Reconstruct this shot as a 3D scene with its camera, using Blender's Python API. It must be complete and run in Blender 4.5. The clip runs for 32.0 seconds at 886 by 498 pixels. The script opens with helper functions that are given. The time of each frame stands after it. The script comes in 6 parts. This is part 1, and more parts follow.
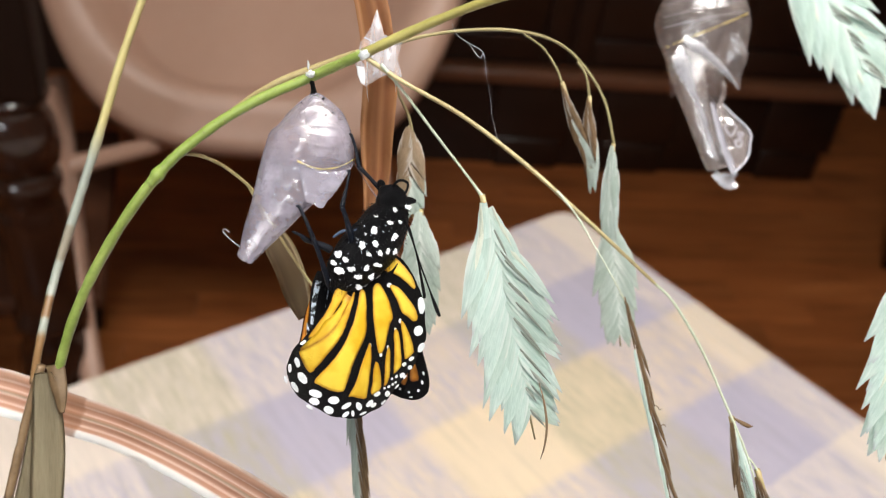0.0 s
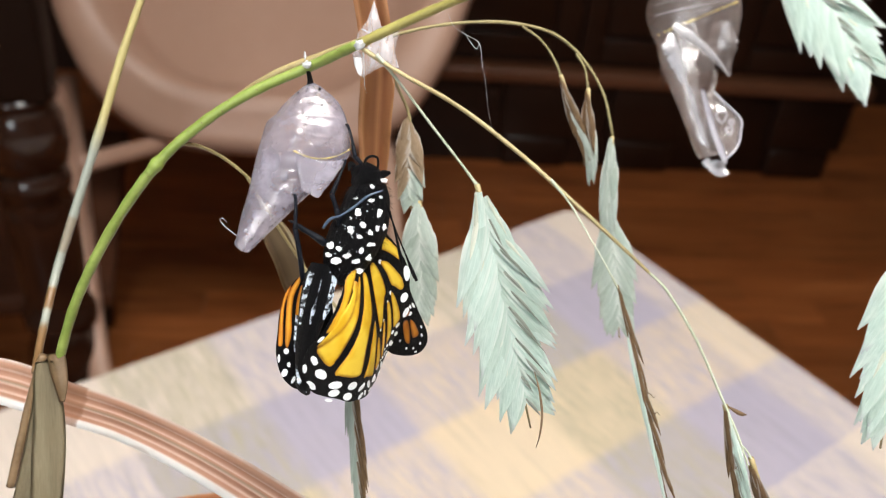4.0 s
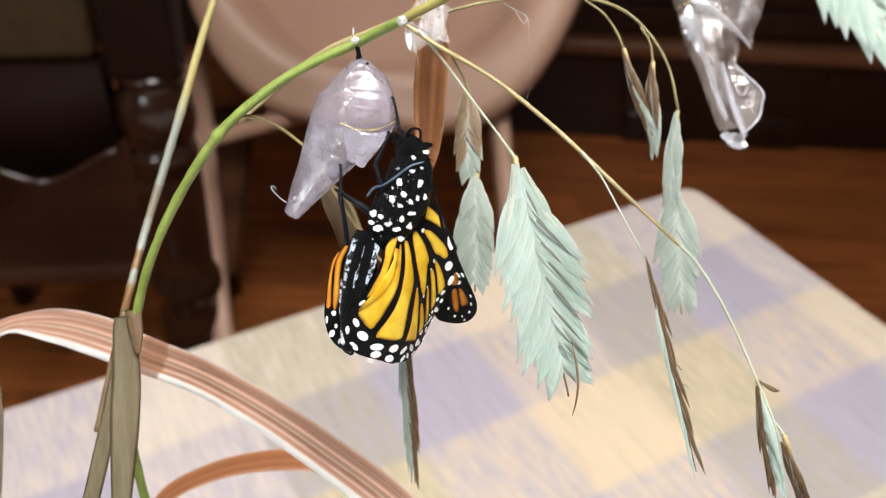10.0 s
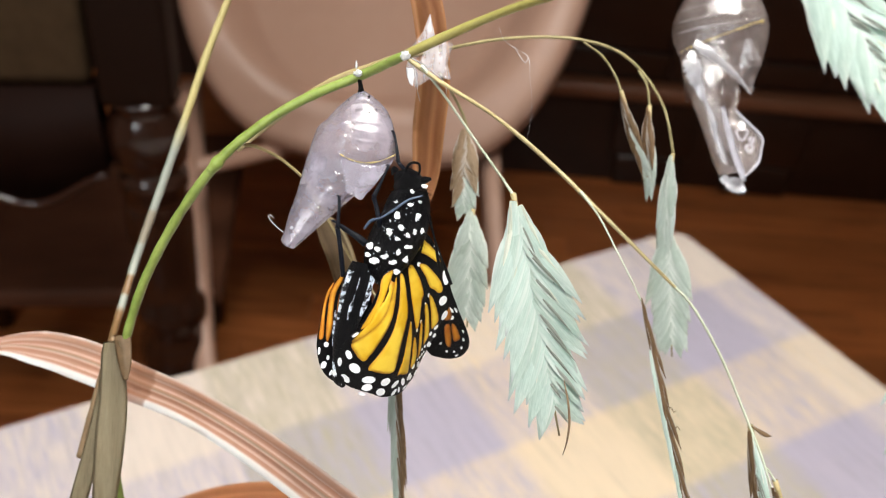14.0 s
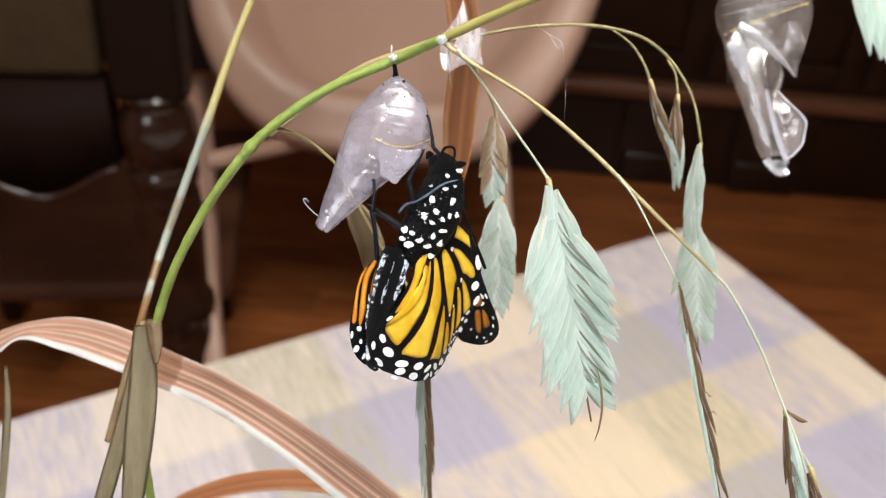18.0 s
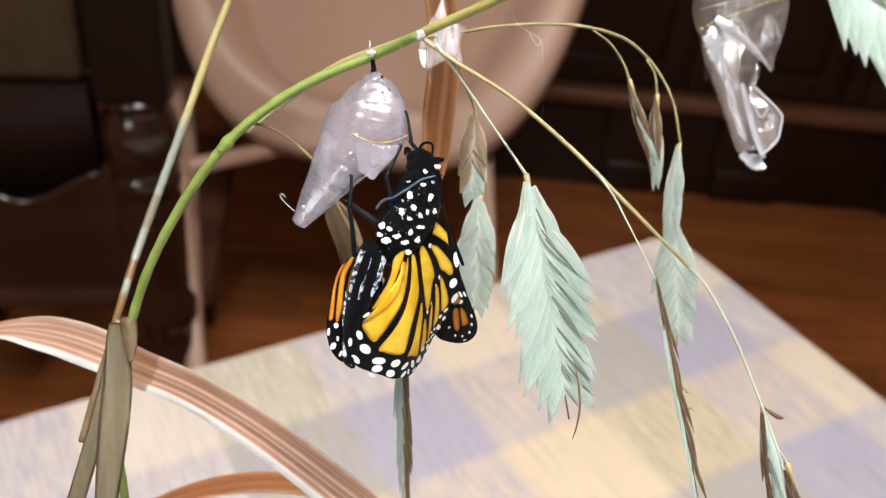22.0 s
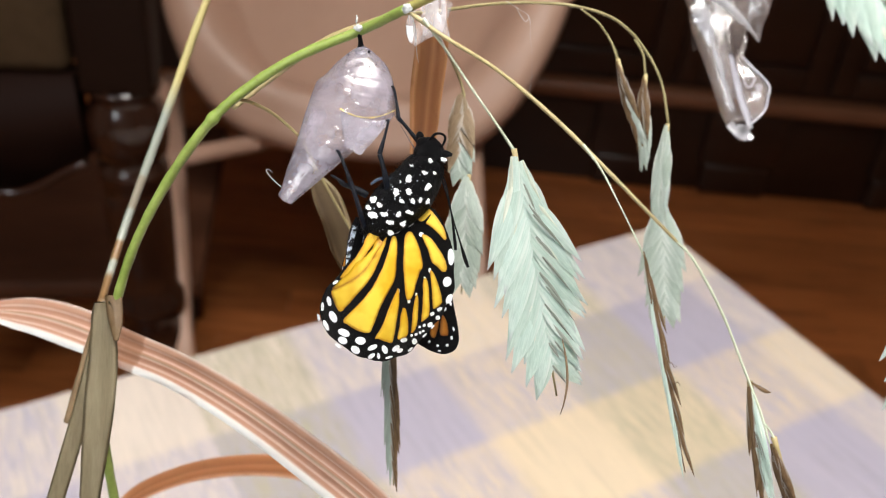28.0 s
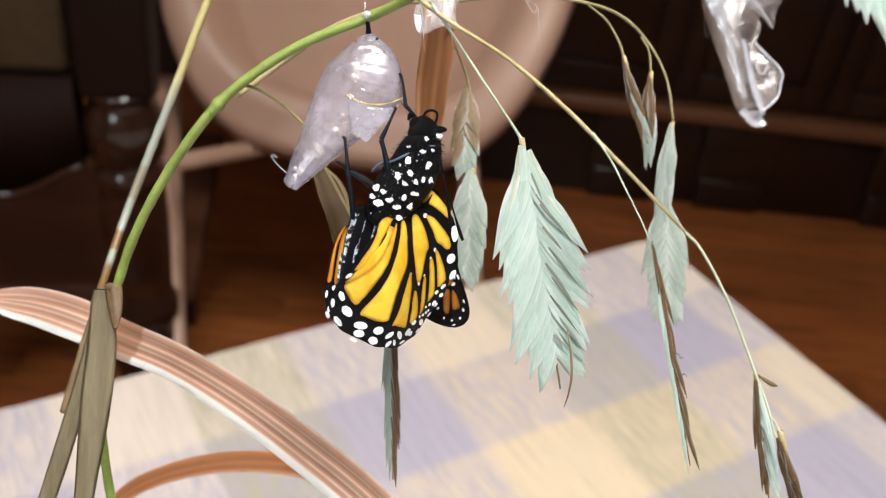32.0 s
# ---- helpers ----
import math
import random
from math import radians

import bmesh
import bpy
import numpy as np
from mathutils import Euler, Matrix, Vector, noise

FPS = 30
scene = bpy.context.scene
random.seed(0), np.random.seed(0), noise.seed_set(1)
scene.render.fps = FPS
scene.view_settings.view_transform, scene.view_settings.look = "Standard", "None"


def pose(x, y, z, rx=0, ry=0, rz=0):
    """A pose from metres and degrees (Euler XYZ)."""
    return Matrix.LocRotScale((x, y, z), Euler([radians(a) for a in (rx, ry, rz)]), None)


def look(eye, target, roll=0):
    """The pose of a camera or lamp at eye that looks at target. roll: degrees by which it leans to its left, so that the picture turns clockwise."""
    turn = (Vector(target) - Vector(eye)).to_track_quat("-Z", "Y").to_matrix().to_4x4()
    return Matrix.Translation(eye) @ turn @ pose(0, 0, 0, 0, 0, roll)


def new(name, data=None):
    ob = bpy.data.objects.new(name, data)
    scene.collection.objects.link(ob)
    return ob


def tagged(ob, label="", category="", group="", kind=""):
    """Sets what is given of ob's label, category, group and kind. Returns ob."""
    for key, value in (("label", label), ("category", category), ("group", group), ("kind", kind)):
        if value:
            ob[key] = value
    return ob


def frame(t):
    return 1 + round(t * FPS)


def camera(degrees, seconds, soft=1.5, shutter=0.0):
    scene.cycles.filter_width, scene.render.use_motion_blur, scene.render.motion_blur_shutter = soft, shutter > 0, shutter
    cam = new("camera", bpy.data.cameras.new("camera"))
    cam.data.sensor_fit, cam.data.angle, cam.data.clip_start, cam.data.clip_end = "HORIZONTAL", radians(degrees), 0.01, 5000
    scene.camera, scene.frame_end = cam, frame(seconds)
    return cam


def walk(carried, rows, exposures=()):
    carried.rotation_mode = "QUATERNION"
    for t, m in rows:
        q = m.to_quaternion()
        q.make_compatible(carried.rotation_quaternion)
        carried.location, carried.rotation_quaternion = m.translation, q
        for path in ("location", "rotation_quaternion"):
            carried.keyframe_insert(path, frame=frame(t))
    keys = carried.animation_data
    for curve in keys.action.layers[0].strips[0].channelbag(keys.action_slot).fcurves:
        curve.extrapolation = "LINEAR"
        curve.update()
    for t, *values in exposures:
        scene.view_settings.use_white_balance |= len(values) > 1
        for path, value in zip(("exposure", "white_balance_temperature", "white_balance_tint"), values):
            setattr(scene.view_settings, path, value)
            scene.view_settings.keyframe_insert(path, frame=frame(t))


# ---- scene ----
cam = camera(52.2, 32.0, soft=1.15)
cam.data.dof.use_dof = True
cam.data.dof.focus_distance = 0.134
cam.data.dof.aperture_fstop = 26.0


def aim(x, y, z, yaw, pitch, roll):
    """A camera pose: turn to the left from +y, tilt up, lean to the left, in degrees."""
    return pose(x, y, z, 0, 0, yaw) @ pose(0, 0, 0, 90 + pitch) @ pose(0, 0, 0, 0, 0, roll)


PATH = [
    (0.0, aim(-0.01015, 0.00584, 1.34647, -9.392, -35.066, 6.724)),
    (0.5, aim(-0.00998, 0.00603, 1.34662, -9.545, -34.469, 6.885)),
    (1.0, aim(-0.00914, 0.00573, 1.34733, -9.431, -34.371, 6.865)),
    (1.5, aim(-0.00905, 0.00580, 1.34762, -9.257, -34.324, 6.746)),
    (2.0, aim(-0.01007, 0.00573, 1.34720, -8.923, -34.368, 6.439)),
    (2.5, aim(-0.01053, 0.00565, 1.34725, -8.768, -34.440, 6.371)),
    (3.0, aim(-0.00882, 0.00527, 1.34681, -8.934, -34.708, 6.492)),
    (3.5, aim(-0.00824, 0.00491, 1.34552, -8.846, -35.162, 6.431)),
    (5.5, aim(-0.00918, 0.00225, 1.34843, -7.648, -35.243, 6.077)),
    (6.0, aim(-0.00579, 0.00227, 1.34815, -5.905, -35.495, 5.082)),
    (6.5, aim(-0.00258, 0.00196, 1.35102, -4.097, -34.887, 4.341)),
    (7.0, aim(-0.00184, 0.00123, 1.34969, -2.611, -35.747, 3.629)),
    (7.5, aim(-0.00052, 0.00099, 1.34975, -1.619, -36.552, 3.315)),
    (8.0, aim(0.00185, 0.00052, 1.34913, -1.415, -36.920, 3.322)),
    (8.5, aim(0.00308, 0.00078, 1.34958, -1.381, -36.954, 3.307)),
    (9.0, aim(0.00357, 0.00033, 1.34914, -0.280, -37.220, 2.554)),
    (9.5, aim(0.00269, 0.00057, 1.34893, 0.526, -37.408, 1.940)),
    (10.0, aim(0.00295, -0.00012, 1.34832, 0.615, -37.224, 1.988)),
    (10.5, aim(0.00378, 0.00005, 1.34742, 0.352, -37.187, 2.208)),
    (11.0, aim(0.00302, 0.00019, 1.34817, 0.055, -36.766, 2.718)),
    (11.5, aim(0.00269, 0.00051, 1.34856, -0.011, -36.245, 3.133)),
    (12.0, aim(0.00207, -0.00010, 1.35041, -0.092, -35.707, 3.520)),
    (12.5, aim(-0.00179, -0.00043, 1.35043, 0.331, -35.251, 3.588)),
    (13.0, aim(0.00000, 0.00000, 1.35000, 0.000, -35.000, 4.000)),
    (13.5, aim(0.00160, -0.00019, 1.34869, -0.304, -34.904, 4.319)),
    (15.5, aim(0.00022, -0.00064, 1.34774, -0.211, -34.991, 4.503)),
    (16.0, aim(-0.00078, -0.00118, 1.34772, -0.118, -35.012, 4.456)),
    (16.5, aim(-0.00087, -0.00123, 1.34710, -0.051, -34.978, 4.550)),
    (17.0, aim(0.00027, -0.00156, 1.34674, -0.249, -35.123, 4.697)),
    (17.5, aim(-0.00179, -0.00164, 1.34648, 0.044, -35.095, 4.578)),
    (18.0, aim(-0.00236, -0.00173, 1.34646, 0.134, -35.104, 4.498)),
    (18.5, aim(-0.00204, -0.00177, 1.34548, 0.040, -35.180, 4.546)),
    (19.0, aim(-0.00140, -0.00202, 1.34430, -0.162, -35.358, 4.614)),
    (19.5, aim(-0.00084, -0.00157, 1.34420, -0.481, -35.515, 4.863)),
    (20.0, aim(-0.00311, -0.00186, 1.34439, -0.310, -35.465, 4.684)),
    (20.5, aim(-0.00398, -0.00208, 1.34424, -0.155, -35.460, 4.599)),
    (21.0, aim(-0.00309, -0.00186, 1.34464, -0.238, -35.354, 4.699)),
    (21.5, aim(-0.00123, -0.00184, 1.34454, -0.753, -34.890, 5.061)),
    (22.0, aim(-0.00134, -0.00206, 1.34476, -1.055, -34.520, 5.364)),
    (22.5, aim(-0.00274, -0.00182, 1.34482, -0.715, -34.344, 5.111)),
    (23.0, aim(-0.00188, -0.00256, 1.34507, -0.913, -34.247, 5.371)),
    (23.5, aim(-0.00263, -0.00205, 1.34346, -0.870, -34.487, 5.362)),
    (24.0, aim(-0.00036, -0.00242, 1.34256, -1.236, -34.660, 5.580)),
    (24.5, aim(-0.00050, -0.00278, 1.34194, -1.452, -34.850, 5.642)),
    (26.5, aim(-0.00016, -0.00370, 1.34256, -1.662, -35.010, 5.781)),
    (27.0, aim(-0.00053, -0.00312, 1.34218, -2.051, -34.927, 6.032)),
    (27.5, aim(-0.00045, -0.00328, 1.34204, -2.175, -34.973, 5.984)),
    (28.0, aim(-0.00084, -0.00310, 1.34238, -1.923, -34.846, 5.874)),
    (28.5, aim(-0.00230, -0.00334, 1.34192, -1.823, -34.862, 5.837)),
    (29.0, aim(-0.00104, -0.00421, 1.34107, -2.123, -35.045, 6.045)),
    (29.5, aim(-0.00235, -0.00413, 1.34032, -2.129, -35.068, 6.279)),
    (30.0, aim(-0.00187, -0.00437, 1.34054, -2.034, -35.021, 6.320)),
    (30.5, aim(-0.00326, -0.00442, 1.33978, -1.596, -34.831, 6.212)),
    (31.0, aim(-0.00345, -0.00432, 1.33879, -1.602, -34.918, 6.228)),
    (31.5, aim(-0.00328, -0.00439, 1.33846, -1.771, -34.593, 6.505)),
    (32.0, aim(-0.00207, -0.00409, 1.33903, -2.254, -34.090, 6.939)),
]
walk(cam, PATH)

# ---- world and lights ----
world = bpy.data.worlds.new("world")
scene.world = world
world.use_nodes = True
wn = world.node_tree.nodes
sky = wn.new("ShaderNodeTexSky")
sky.sky_type, sky.sun_disc, sky.sun_elevation, sky.sun_rotation = "NISHITA", False, radians(35), radians(160)
world.node_tree.links.new(sky.outputs[0], wn["Background"].inputs[0])
wn["Background"].inputs[1].default_value = 0.08
scene.view_settings.exposure = 0.0


def area(name, m, sx, sy, power, colour):
    lamp = bpy.data.lights.new(name, "AREA")
    lamp.shape, lamp.size, lamp.size_y, lamp.energy, lamp.color = "RECTANGLE", sx, sy, power, colour
    ob = new(name, lamp)
    ob.matrix_basis = m
    return ob


area("window_daylight", look((-0.98, -1.66, 1.98), (0.0, 0.4, 1.0)), 0.42, 0.8, 19.0, (0.9, 0.96, 1.0))
# added disk light, out of view: brightens the table and keeps the background dim
added_disk = area("added_table_light", look((0.15, -0.12, 2.3), (0.15, -0.119, 0.0)), 0.62, 0.62, 30.0, (0.98, 0.97, 0.94))
added_disk.data.shape = "DISK"
for bulb_x, bulb_y in ((0.03, -0.04), (0.27, -0.04), (0.15, -0.24)):
    bulb = bpy.data.lights.new("bulb_light", "POINT")
    bulb.energy, bulb.color, bulb.shadow_soft_size = 1.3, (1.0, 0.86, 0.7), 0.02
    new("bulb_light", bulb).location = (bulb_x, bulb_y, 2.23)

# ---- builders ----
PLANT = look((0, 0, 1.35), (0, 0.819, 0.776), 4.0) @ Matrix.Translation((0, 0, -0.135))
MM = 0.001


def vec(p):
    return Vector(p) * MM


def thing(name, label, category, m=None, group="", kind=""):
    ob = new(name)
    ob.empty_display_size = 0.01
    if m is not None:
        ob.matrix_basis = m
    return tagged(ob, label, category, group, kind)


def part(name, bm, material, parent, label="", smooth=True, kind=""):
    me = bpy.data.meshes.new(name)
    bmesh.ops.recalc_face_normals(bm, faces=bm.faces[:])
    bm.to_mesh(me)
    bm.free()
    for p in me.polygons:
        p.use_smooth = smooth
    for mt in material if isinstance(material, (list, tuple)) else [material]:
        me.materials.append(mt)
    ob = new(name, me)
    ob.parent = parent
    return tagged(ob, label, kind=kind)


def share(name, me, parent, m, label=""):
    ob = new(name, me)
    ob.parent = parent
    ob.matrix_basis = m
    return tagged(ob, label)


def smooth_line(pts, n=8):
    """A Catmull-Rom line through the points, n steps a span."""
    p = [Vector(q) for q in pts]
    p = [p[0] * 2 - p[1]] + p + [p[-1] * 2 - p[-2]]
    out = []
    for i in range(1, len(p) - 2):
        a, b, c, d = p[i - 1:i + 3]
        for k in range(n):
            t = k / n
            out.append(0.5 * (2 * b + (c - a) * t + (2 * a - 5 * b + 4 * c - d) * t * t + (3 * b - a - 3 * c + d) * t ** 3))
    return out + [p[-2]]


def smooth_values(vals, n=8):
    return [v.x for v in smooth_line([(q, 0, 0) for q in vals], n)]


def tube(bm, pts, radii, sides=8, flat=1.0, wobble=0.0):
    """A tube along the points with a radius at each; u along and v around are kept as UVs."""
    uvl = bm.loops.layers.uv.verify()
    rings, side, run = [], None, 0.0
    for i, p in enumerate(pts):
        d = (pts[min(i + 1, len(pts) - 1)] - pts[max(i - 1, 0)]).normalized()
        if side is None:
            side = d.orthogonal().normalized()
        side = (side - d * side.dot(d)).normalized()
        up = d.cross(side)
        run += (p - pts[i - 1]).length if i else 0.0
        r = radii[i] * (1 + wobble * noise.noise(p * 900))
        rings.append(([bm.verts.new(p + r * (math.cos(a) * side + flat * math.sin(a) * up)) for a in
                       (2 * math.pi * k / sides for k in range(sides))], run))
    for (r0, u0), (r1, u1) in zip(rings, rings[1:]):
        for k in range(sides):
            f = bm.faces.new((r0[k], r0[(k + 1) % sides], r1[(k + 1) % sides], r1[k]))
            for loop, uv in zip(f.loops, ((u0, k / sides), (u0, (k + 1) / sides), (u1, (k + 1) / sides), (u1, k / sides))):
                loop[uvl].uv = uv
    for ring in (rings[0][0], rings[-1][0]):
        bm.faces.new(ring)
    return bm


def stem(name, pts, radii, material, parent, label="", sides=8, n=8, wobble=0.12):
    bm = bmesh.new()
    tube(bm, smooth_line([vec(p) for p in pts], n), [r * MM for r in smooth_values(radii, n)], sides, 1.0, wobble)
    return part(name, bm, material, parent, label)


def blade(name, pts, widths, turns, material, parent, label="", across=6, curl=0.25, thick=0.18, n=8, fray=0.0):
    """A leaf blade: a ribbon with a width and a turn (degrees about its length) at each point, cupped by curl."""
    line = smooth_line([vec(p) for p in pts], n)
    ws, ts = smooth_values(widths, n), smooth_values(turns, n)
    bm = bmesh.new()
    uvl = bm.loops.layers.uv.verify()
    grid, total = [], max(1, len(line) - 1)
    for i, p in enumerate(line):
        d = (line[min(i + 1, total)] - line[max(i - 1, 0)]).normalized()
        side = d.cross(Vector((0, 0, 1))).normalized()
        up = side.cross(d)
        a = radians(ts[i])
        side, up = math.cos(a) * side + math.sin(a) * up, math.cos(a) * up - math.sin(a) * side
        row = []
        for k in range(across + 1):
            s = k / across * 2 - 1
            w = ws[i] * MM * 0.5 * (1 + fray * noise.noise(Vector((i * 0.9, s * 3, 1.3))))
            row.append(bm.verts.new(p + side * s * w + up * (curl * w * (s * s - 0.4) + 0.12 * w * math.cos(s * 9))))
        grid.append(row)
    for i in range(total):
        for k in range(across):
            f = bm.faces.new((grid[i][k], grid[i][k + 1], grid[i + 1][k + 1], grid[i + 1][k]))
            for loop, (di, dk) in zip(f.loops, ((0, 0), (0, 1), (1, 1), (1, 0))):
                loop[uvl].uv = ((i + di) / total, (k + dk) / across)
    bmesh.ops.solidify(bm, geom=bm.faces[:], thickness=thick * MM)
    return part(name, bm, material, parent, label)


def box(bm, lo, hi, bevel=0.0):
    sub = bmesh.new()
    bmesh.ops.create_cube(sub, size=1.0)
    for v in sub.verts:
        v.co = Vector((lo[i] + (hi[i] - lo[i]) * (v.co[i] + 0.5) for i in range(3)))
    if bevel:
        bmesh.ops.bevel(sub, geom=sub.edges[:], offset=bevel, segments=2, affect="EDGES", profile=0.6)
    me = bpy.data.meshes.new("tmp")
    sub.to_mesh(me)
    sub.free()
    bm.from_mesh(me)
    bpy.data.meshes.remove(me)
    return bm


def lathe(bm, profile, at=(0, 0, 0), sides=32):
    rings = []
    for r, z in profile:
        rings.append([bm.verts.new((at[0] + r * math.cos(2 * math.pi * k / sides), at[1] + r * math.sin(2 * math.pi * k / sides), at[2] + z)) for k in range(sides)])
    for a, b in zip(rings, rings[1:]):
        for k in range(sides):
            bm.faces.new((a[k], a[(k + 1) % sides], b[(k + 1) % sides], b[k]))
    bm.faces.new(rings[0])
    bm.faces.new(rings[-1])
    return bm


# ---- materials ----
class Nodes:
    """A short hand for a node material."""

    def __init__(self, name):
        self.m = bpy.data.materials.new(name)
        self.m.use_nodes = True
        self.t = self.m.node_tree
        self.b = self.t.nodes["Principled BSDF"]
        self.out = self.t.nodes["Material Output"]

    def n(self, kind, **sets):
        node = self.t.nodes.new("ShaderNode" + kind)
        for key, value in sets.items():
            node.inputs[key].default_value = value
        return node

    def link(self, a, b):
        self.t.links.new(a, b)
        return a.node

    def coords(self, scale=(1, 1, 1), which="Object"):
        tc, mp = self.n("TexCoord"), self.n("Mapping", Scale=scale)
        self.link(tc.outputs[which], mp.inputs[0])
        return mp.outputs[0]

    def noise(self, co, scale, detail=4.0, rough=0.55, distort=0.0):
        t = self.n("TexNoise", Scale=scale, Detail=detail, Roughness=rough, Distortion=distort)
        self.link(co, t.inputs["Vector"])
        return t.outputs["Fac"]

    def ramp(self, fac, stops):
        r = self.n("ValToRGB")
        els = r.color_ramp.elements
        while len(els) < len(stops):
            els.new(0.5)
        for e, (pos, c) in zip(els, stops):
            e.position, e.color = pos, (*c, 1) if len(c) == 3 else c
        self.link(fac, r.inputs[0])
        return r.outputs[0]

    def mix(self, fac, a, b, kind="MIX"):
        x = self.t.nodes.new("ShaderNodeMix")
        x.data_type, x.blend_type = "RGBA", kind
        for sock, v in ((x.inputs[0], fac), (x.inputs[6], a), (x.inputs[7], b)):
            if isinstance(v, (int, float)):
                sock.default_value = v
            elif isinstance(v, tuple):
                sock.default_value = (*v, 1)
            else:
                self.link(v, sock)
        return x.outputs[2]

    def math(self, op, a, b=0.0):
        x = self.t.nodes.new("ShaderNodeMath")
        x.operation = op
        for sock, v in ((x.inputs[0], a), (x.inputs[1], b)):
            if isinstance(v, (int, float)):
                sock.default_value = v
            else:
                self.link(v, sock)
        return x.outputs[0]

    def finish(self, colour, rough=0.5, bump=None, strength=0.3, distance=0.001, thin=0.0, glow=None, clear=0.0, metal=0.0, coat=0.0, spec=0.5):
        """thin: the share of light that passes through a thin sheet; clear: the share seen straight through."""
        b = self.b
        if isinstance(colour, tuple):
            b.inputs["Base Color"].default_value = (*colour, 1)
        else:
            self.link(colour, b.inputs["Base Color"])
        if isinstance(rough, (int, float)):
            b.inputs["Roughness"].default_value = rough
        else:
            self.link(rough, b.inputs["Roughness"])
        b.inputs["Metallic"].default_value, b.inputs["Coat Weight"].default_value, b.inputs["Specular IOR Level"].default_value = metal, coat, spec
        b.inputs["Coat Roughness"].default_value = 0.12
        if bump is not None:
            bp = self.n("Bump", Strength=strength, Distance=distance)
            self.link(bump, bp.inputs["Height"])
            self.link(bp.outputs[0], b.inputs["Normal"])
        last = b.outputs[0]
        if thin:
            tr = self.n("BsdfTranslucent")
            if isinstance(colour, tuple):
                tr.inputs[0].default_value = (*colour, 1)
            else:
                self.link(colour, tr.inputs[0])
            mx = self.n("MixShader", Fac=thin)
            self.link(last, mx.inputs[1])
            self.link(tr.outputs[0], mx.inputs[2])
            last = mx.outputs[0]
        if clear:
            tp, mx = self.n("BsdfTransparent"), self.n("MixShader")
            if isinstance(clear, (int, float)):
                mx.inputs[0].default_value = clear
            else:
                self.link(clear, mx.inputs[0])
            self.link(last, mx.inputs[1])
            self.link(tp.outputs[0], mx.inputs[2])
            last = mx.outputs[0]
        self.link(last, self.out.inputs[0])
        return self.m


def grainy(name, dark, light, scale, rough, stretch=(1, 1, 1), bump=0.2, distance=0.0004, which="Object", **more):
    """Two scales of noise between two colours, with relief."""
    k = Nodes(name)
    co = k.coords(stretch, which)
    big, fine = k.noise(co, scale), k.noise(co, scale * 7, 6.0, 0.7)
    both = k.math("ADD", k.math("MULTIPLY", big, 0.65), k.math("MULTIPLY", fine, 0.35))
    col = k.ramp(both, ((0.3, dark), (0.7, light)))
    rg = k.math("ADD", k.math("MULTIPLY", fine, 0.25), rough - 0.12)
    return k.finish(col, rg, fine, bump, distance, **more)


def wood_floor():
    k = Nodes("floor_wood")
    info = k.n("ObjectInfo")
    co = k.coords((1.0, 9.0, 9.0))
    shift = k.n("VectorMath")
    shift.operation = "ADD"
    k.link(co, shift.inputs[0])
    wide = k.n("CombineXYZ")
    k.link(k.math("MULTIPLY", info.outputs["Random"], 30.0), wide.inputs[0])
    k.link(wide.outputs[0], shift.inputs[1])
    grain = k.noise(shift.outputs[0], 3.0, 8.0, 0.65, 0.6)
    fine = k.noise(shift.outputs[0], 26.0, 5.0, 0.7)
    col = k.ramp(grain, ((0.3, (0.25, 0.075, 0.022)), (0.5, (0.48, 0.155, 0.045)), (0.72, (0.62, 0.225, 0.072))))
    tone = k.ramp(info.outputs["Random"], ((0.0, (0.78, 0.76, 0.74)), (1.0, (1.15, 1.1, 1.05))))
    col = k.mix(1.0, col, tone, "MULTIPLY")
    col = k.mix(k.math("MULTIPLY", fine, 0.2), col, (0.06, 0.02, 0.008))
    return k.finish(col, k.math("ADD", k.math("MULTIPLY", fine, 0.2), 0.28), fine, 0.12, 0.0006)


